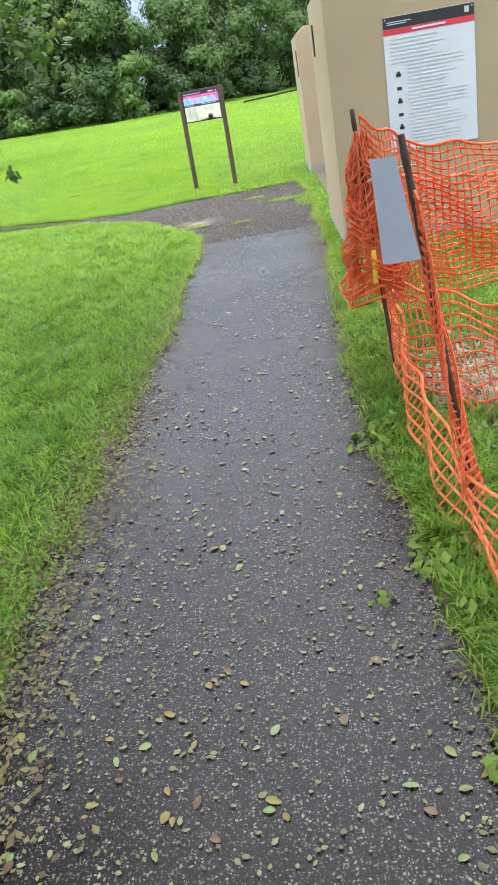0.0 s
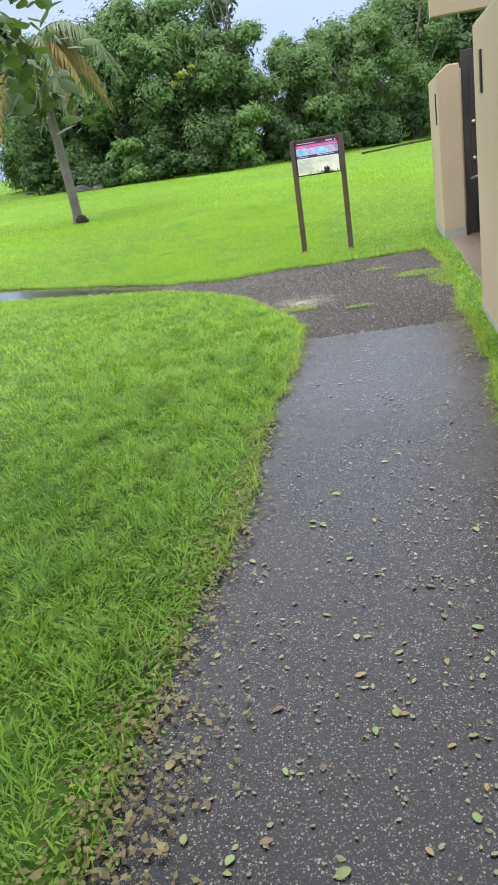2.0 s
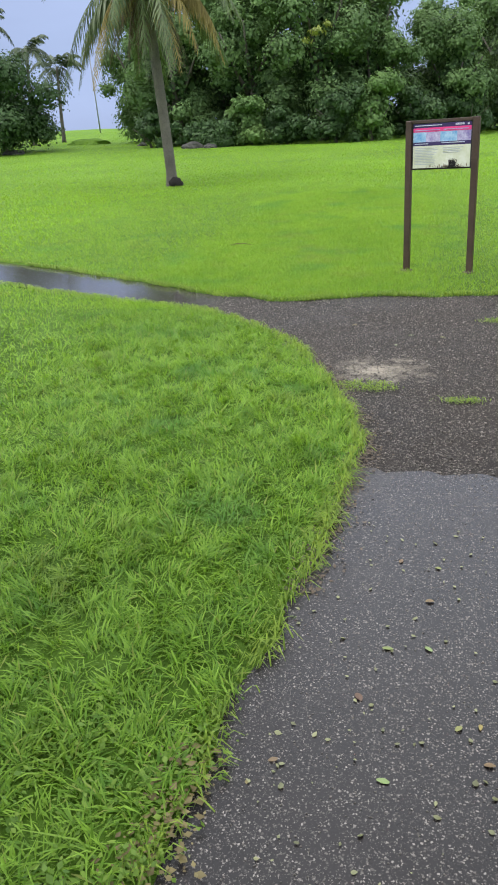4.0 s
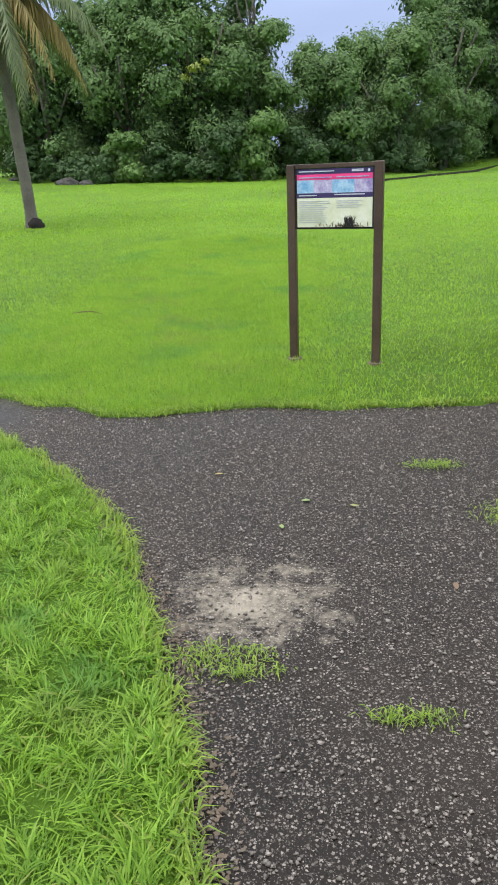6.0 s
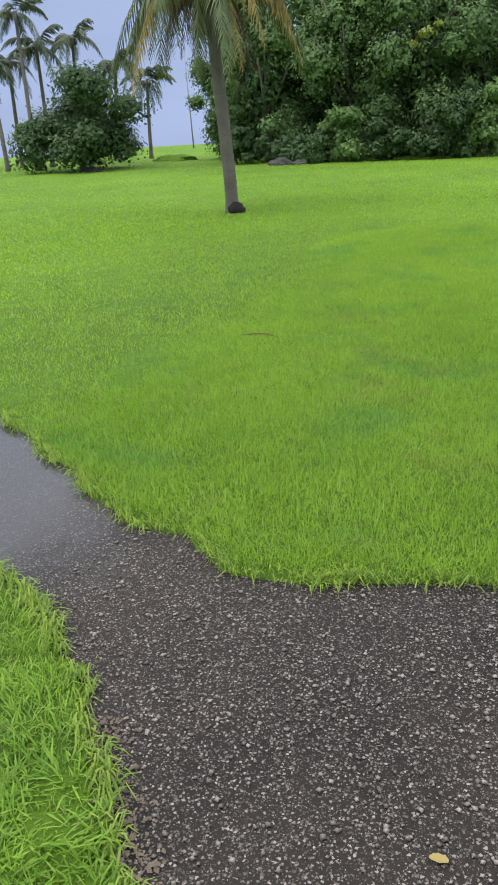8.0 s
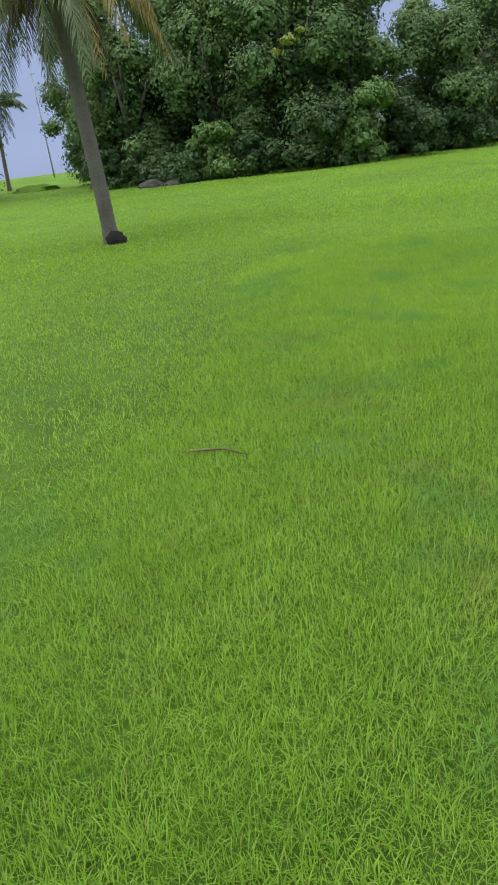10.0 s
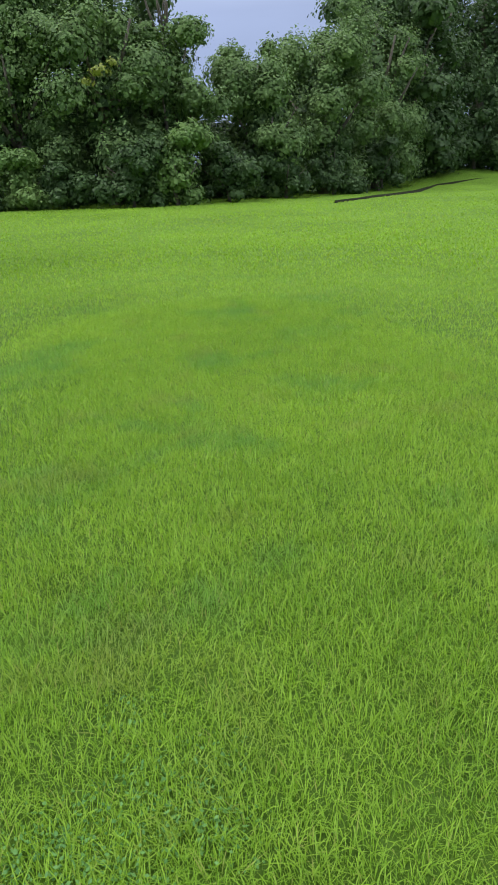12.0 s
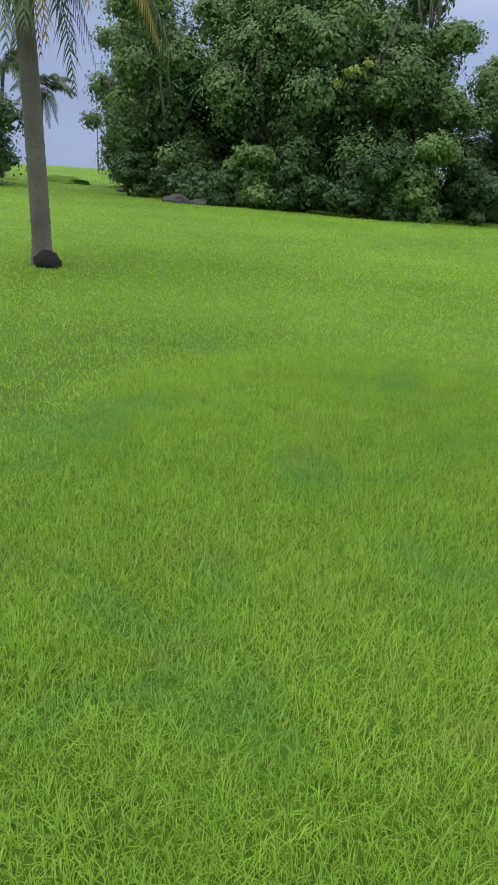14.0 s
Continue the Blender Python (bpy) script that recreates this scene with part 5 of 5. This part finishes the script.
lx = np.interp(ly, [4.2, 5.6, 6.06, 6.75, 7.5, 8.08, 8.43], [0.06, 0.14, 0.04, -0.2, -0.58, -0.95, -1.28]) + rng.normal(0.02, 0.05, len(ly))
flat_bits("soil_crumbs", lx, ly, 0.004 + 0.01 * rng.random(len(lx)), rng.uniform(0.008, 0.022, len(lx)), rng, M_SOIL, "brown earth and dry thatch along the lawn's edge", "soil")


# ---- grass ----
SPINE = [(0.4, -2.5), (0.4, 2.0), (-0.3, 5.0), (-0.8, 7.5), (-1.6, 10.5), (-1.5, 14.0), (-1.5, 17.0), (-2.0, 19.0)]


def spine_distance(x, y):
    best = np.full(np.shape(x), 1e9)
    for (x0, y0), (x1, y1) in zip(SPINE, SPINE[1:]):
        dx, dy = x1 - x0, y1 - y0
        t = np.clip(((x - x0) * dx + (y - y0) * dy) / (dx * dx + dy * dy), 0, 1)
        best = np.minimum(best, (x - x0 - t * dx) ** 2 + (y - y0 - t * dy) ** 2)
    return np.sqrt(best)


ISLES = [(0.03, 6.64, 0.22, 0.10), (0.66, 6.4, 0.14, 0.045), (1.40, 7.86, 0.30, 0.16), (0.95, 8.5, 0.16, 0.06), (1.6, 7.3, 0.15, 0.4), (-0.1, 5.85, 0.14, 0.2)]


def lawn_points(n, box_, rng, near, far):
    x, y = rng.uniform(box_[0], box_[1], n), rng.uniform(box_[2], box_[3], n)
    d = spine_distance(x, y) * np.exp(rng.normal(0, 0.16, n))
    keep = (d >= near) & (d < far)
    ca, sa = math.cos(radians(-B_TURN)), math.sin(radians(-B_TURN))
    u, v = (x - B_AT[0]) * ca - (y - B_AT[1]) * sa, (x - B_AT[0]) * sa + (y - B_AT[1]) * ca
    keep &= ~((u > -0.01) & (v > -0.01) & (v < 8.42) & (u < 4.8)) | ((u < 0.12) & (v > 1.8) & (v < 6.6))
    keep &= ~((np.hypot((x - 1.78) / 0.42, (y - 0.15) / 0.5) < 1) & (rng.random(n) < 0.8))
    x, y = x[keep], y[keep]
    dep = path_depth(x, y)
    ok = dep < -0.015 + 0.07 * lump(x, y, 0.09, 2.0) * rng.random(len(x))
    # the trodden margin by the litter is thinner
    thin = (dep > -0.22) & (y < 3.2) & (x < 0.5)
    ok &= ~(thin & (rng.random(len(x)) < np.clip(0.72 - (y + 2) * 0.07, 0.25, 0.75)))
    return x[ok], y[ok], dep[ok]


def blades(name, n, box_, near, far, height, width, seed, label, mat):
    rng = np.random.default_rng(seed)
    x, y, dep = lawn_points(n, box_, rng, near, far)
    if near < 3:
        tuft = lump(x, y, 0.075, 3.0) + lump(0.8 * x + 0.6 * y, 0.8 * y - 0.6 * x, 0.052, 1.0) + 0.7 * lump(0.5 * x - 0.87 * y, 0.5 * y + 0.87 * x, 0.19, 5.0)
        stay = rng.random(len(x)) < np.clip(0.85 + np.where(y < 8, 0.45, 0.13) * tuft, np.where(y < 8, 0.25, 0.6), 1.0)
        x, y, dep, tuft = x[stay], y[stay], dep[stay], tuft[stay]
    else:
        tuft = np.zeros(len(x))
    m = len(x)
    coarse = sstep(9.4, 7.6, y) * (near < 3)
    clump = 0.5 + 0.5 * lump(x, y, 0.13, 4.0) * lump(x + 7, y, 0.31, 1.0)
    h = height * rng.uniform(0.5, 1.25, m) * (0.72 + 0.5 * clump)
    h = h * (1 + coarse * (np.clip(1 + 0.45 * tuft, 0.45, 1.8) - 1)) * (0.45 + 0.55 * sstep(0.0, 0.10, -dep))
    z = lawn_z(x, y) + 0.006
    # blades of one tuft share a heading
    cx, cy = np.floor((x + 0.03 * np.sin(y * 41)) / 0.075), np.floor((y + 0.03 * np.sin(x * 37)) / 0.075)
    a = 2 * np.pi * ((np.sin(cx * 12.9898 + cy * 78.233) * 43758.5453) % 1) + rng.normal(0, 0.9, m) * (2.2 - 1.2 * coarse)
    lean = h * np.where(rng.random(m) < coarse, rng.uniform(0.3, 1.5, m), rng.uniform(0.1, 1.1, m))
    flop = rng.random(m) < 0.26 + 0.12 * coarse
    h, lean = np.where(flop, h * 0.55, h), np.where(flop, lean * 1.2 + 0.4 * h, lean)
    h = np.where(dep > 0.02, h * 0.5, h)
    dx, dy = np.cos(a), np.sin(a)
    w = width * rng.uniform(0.6, 1.3, m) * (0.9 + 0.45 * coarse)
    sx, sy = -dy * w, dx * w
    base = np.stack([x, y, z], -1)
    side = np.stack([sx, sy, np.zeros(m)], -1)
    fwd = np.stack([dx, dy, np.zeros(m)], -1)
    up = np.array([0, 0, 1.0])
    midp = base + fwd * (lean * 0.40)[:, None] + up * (h * 0.55)[:, None]
    tip = base + fwd * lean[:, None] + up * (h * rng.uniform(0.7, 1.1, m))[:, None]
    i = np.arange(m)[:, None]
    co = np.stack([base, midp - side * 0.5, midp + side * 0.5, tip], 1)
    fa = np.concatenate([i * 4 + [0, 2, 1], i * 4 + [1, 2, 3]])
    return tagged(from_arrays(name, co.reshape(-1, 3), fa, mat), label, "grass", kind="stuff")


blades("grass", 650000, (-3.9, 2.2, -2.8, 8.9), 0, 1.6, 0.054, 0.0047, 31, "broad-bladed dark green lawn grass, damp and tufted", M_GRASS_BROAD)
blades("grass", 1120000, (-3.9, 2.2, 8.9, 21.0), 0, 1.6, 0.060, 0.0036, 36, "short bright green lawn grass, damp and uneven", M_GRASS)
blades("grass", 210000, (-9, 6, -2.8, 8.9), 1.6, 5.2, 0.052, 0.0088, 32, "broad-bladed dark green lawn grass, damp and tufted", M_GRASS_BROAD)
blades("grass", 400000, (-9, 6, 8.9, 26), 1.6, 5.2, 0.055, 0.0078, 37, "short bright green lawn grass, damp and uneven", M_GRASS)
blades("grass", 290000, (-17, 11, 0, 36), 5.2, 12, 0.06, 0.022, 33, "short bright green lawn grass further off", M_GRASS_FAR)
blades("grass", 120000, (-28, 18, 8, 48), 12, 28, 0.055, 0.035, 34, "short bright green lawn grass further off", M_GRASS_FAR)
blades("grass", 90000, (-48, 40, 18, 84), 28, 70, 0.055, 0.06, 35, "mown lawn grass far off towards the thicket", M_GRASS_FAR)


def fringe(seed):
    """Longer blades that flop over the path's edge in uneven tufts."""
    rng = np.random.default_rng(seed)
    e = np.array(EDGE)
    e = e[(e[:, 1] > -2.5) & (e[:, 0] > -7)]
    k = rng.integers(0, len(e) - 1, 26000)
    p = e[k] + (e[k + 1] - e[k]) * rng.random((len(k), 1))
    tuft = 0.5 + 0.5 * np.sin(p[:, 0] * 9.1 + p[:, 1] * 7.3) * np.sin(p[:, 0] * 3.7 - p[:, 1] * 5.9 + 1)
    ok = (rng.random(len(k)) < 0.25 + 0.75 * tuft) & (np.abs(p[:, 1] + 9) > 0.5)
    ok &= ~((p[:, 1] < 3.0) & (rng.random(len(k)) < 0.6))
    p, tuft = p[ok], tuft[ok]
    ahead = path_depth(p[:, 0] + 0.05, p[:, 1]) - path_depth(p[:, 0] - 0.05, p[:, 1])
    up_y = path_depth(p[:, 0], p[:, 1] + 0.05) - path_depth(p[:, 0], p[:, 1] - 0.05)
    a = np.arctan2(up_y, ahead) + rng.normal(0, 1.2, len(p))
    inw = np.stack([np.cos(a), np.sin(a)], -1)
    p = p - inw * rng.uniform(-0.03, 0.10, (len(p), 1))
    m = len(p)
    h, ln, w = rng.uniform(0.015, 0.055, m), rng.uniform(0.03, 0.10, m) * (0.5 + 0.8 * tuft), rng.uniform(0.003, 0.0065, m)
    base = np.stack([p[:, 0], p[:, 1], np.full(m, 0.002)], -1)
    f3, s3 = np.concatenate([inw, np.zeros((m, 1))], 1), np.stack([-inw[:, 1], inw[:, 0], np.zeros(m)], -1) * w[:, None] * 0.5
    midp = base + f3 * ln[:, None] * 0.45 + np.array([0, 0, 1]) * h[:, None]
    tip = base + f3 * ln[:, None] + np.array([0, 0, 1]) * (h * rng.uniform(0.1, 0.8, m))[:, None]
    co = np.stack([base - s3, base + s3, midp - s3, midp + s3, tip], 1)
    i = np.arange(m)[:, None] * 5
    fa = np.concatenate([i + [0, 1, 3], i + [0, 3, 2], i + [2, 3, 4]])
    tagged(from_arrays("grass", co.reshape(-1, 3), fa, M_FRINGE), "yellow-green grass flopping over the path's edge", "grass", kind="stuff")


fringe(77)


def isle_grass(seed):
    """Short grass that has taken hold on the paving, in flat ragged islands."""
    rng = np.random.default_rng(seed)
    pts = []
    for ix, iy, a, b in ISLES:
        n = int(15000 * a * b) + 60
        r, t = np.sqrt(rng.random(n)) * rng.uniform(0.7, 1.25, n), rng.uniform(0, 2 * np.pi, n)
        pts.append(np.stack([ix + a * r * np.cos(t), iy + b * r * np.sin(t)], -1))
    p = np.concatenate(pts)
    m = len(p)
    a, h = rng.uniform(0, 2 * np.pi, m), rng.uniform(0.008, 0.034, m)
    fwd = np.stack([np.cos(a), np.sin(a), np.zeros(m)], -1)
    side = np.stack([-np.sin(a), np.cos(a), np.zeros(m)], -1) * rng.uniform(0.0015, 0.0035, m)[:, None]
    base = np.concatenate([p, np.zeros((m, 1))], 1)
    up, ln = np.array([0, 0, 1.0]), rng.uniform(0.015, 0.055, m)[:, None]
    mid_b = base + fwd * ln * 0.45 + up * h[:, None]
    tip = base + fwd * ln + up * (h * rng.uniform(0.2, 0.9, m))[:, None]
    i = np.arange(m)[:, None] * 4
    co = np.stack([base, mid_b - side, mid_b + side, tip], 1).reshape(-1, 3)
    tagged(from_arrays("grass", co, np.concatenate([i + [0, 2, 1], i + [1, 2, 3]]), M_FRINGE), "small islands of grass growing on the paving", "grass", kind="stuff")


isle_grass(78)


def weed_patch(places, seed, label, mat=M_WEED):
    """Low rosettes of broad leaves: many small leaves round each stem."""
    rng = np.random.default_rng(seed)
    cs, nr, sz = [], [], []
    for x, y, r, n, s in places:
        a, q = rng.uniform(0, 2 * np.pi, n), r * np.sqrt(rng.random(n))
        h = rng.uniform(0.015, 0.07, n) * (1.1 - q / r * 0.6)
        cs.append(np.stack([x + q * np.cos(a), y + q * np.sin(a), float(lawn_z(x, y)) + h], -1))
        nr.append(np.stack([np.cos(a) * 0.6, np.sin(a) * 0.6, np.ones(n)], -1) + rng.normal(size=(n, 3)) * 0.25)
        sz.append(np.full(n, s))
    co, fa = leaf_cards(np.concatenate(cs), np.concatenate(nr), np.concatenate(sz), rng, 0.4)
    return tagged(from_arrays("weeds", co, fa, mat), label, "weeds", kind="stuff")


r7 = random.Random(17)
spots = [(0.98, -0.35, 0.13, 60, 0.04), (1.1, -0.15, 0.12, 60, 0.04), (1.08, -1.25, 0.16, 120, 0.045), (1.15, -1.6, 0.15, 110, 0.045), (1.02, -2.1, 0.12, 80, 0.045), (1.2, -0.8, 0.15, 80, 0.04), (0.80, -1.45, 0.05, 9, 0.035)]
spots += [(1.05 + r7.uniform(0, 0.3) + 0.08 * max(0, y), y, 0.1, 26, 0.03) for y in (r7.uniform(-2.4, 3.6) for _ in range(34))]
weed_patch(spots, 41, "bright green broad-leaved weeds along the path's edge")
spots = []
for _ in range(760):
    y = r7.uniform(-2.6, 3.6)
    e = -0.42 + 0.1 * (y + 2.6) * 0.75
    spots.append((min(e, 0.0) - abs(r7.gauss(0.05, 0.6)), y, 0.09, 22, r7.uniform(0.011, 0.023)))
weed_patch(spots, 42, "low clover-like weeds mixed into the lawn's margin")

spots = [(-2.0 + r7.gauss(0, 0.2), 13.2 + r7.gauss(0, 0.13), 0.11, 60, 0.013) for _ in range(22)]
weed_patch(spots, 43, "patch of bluish green clover in the lawn", M_CLOVER)
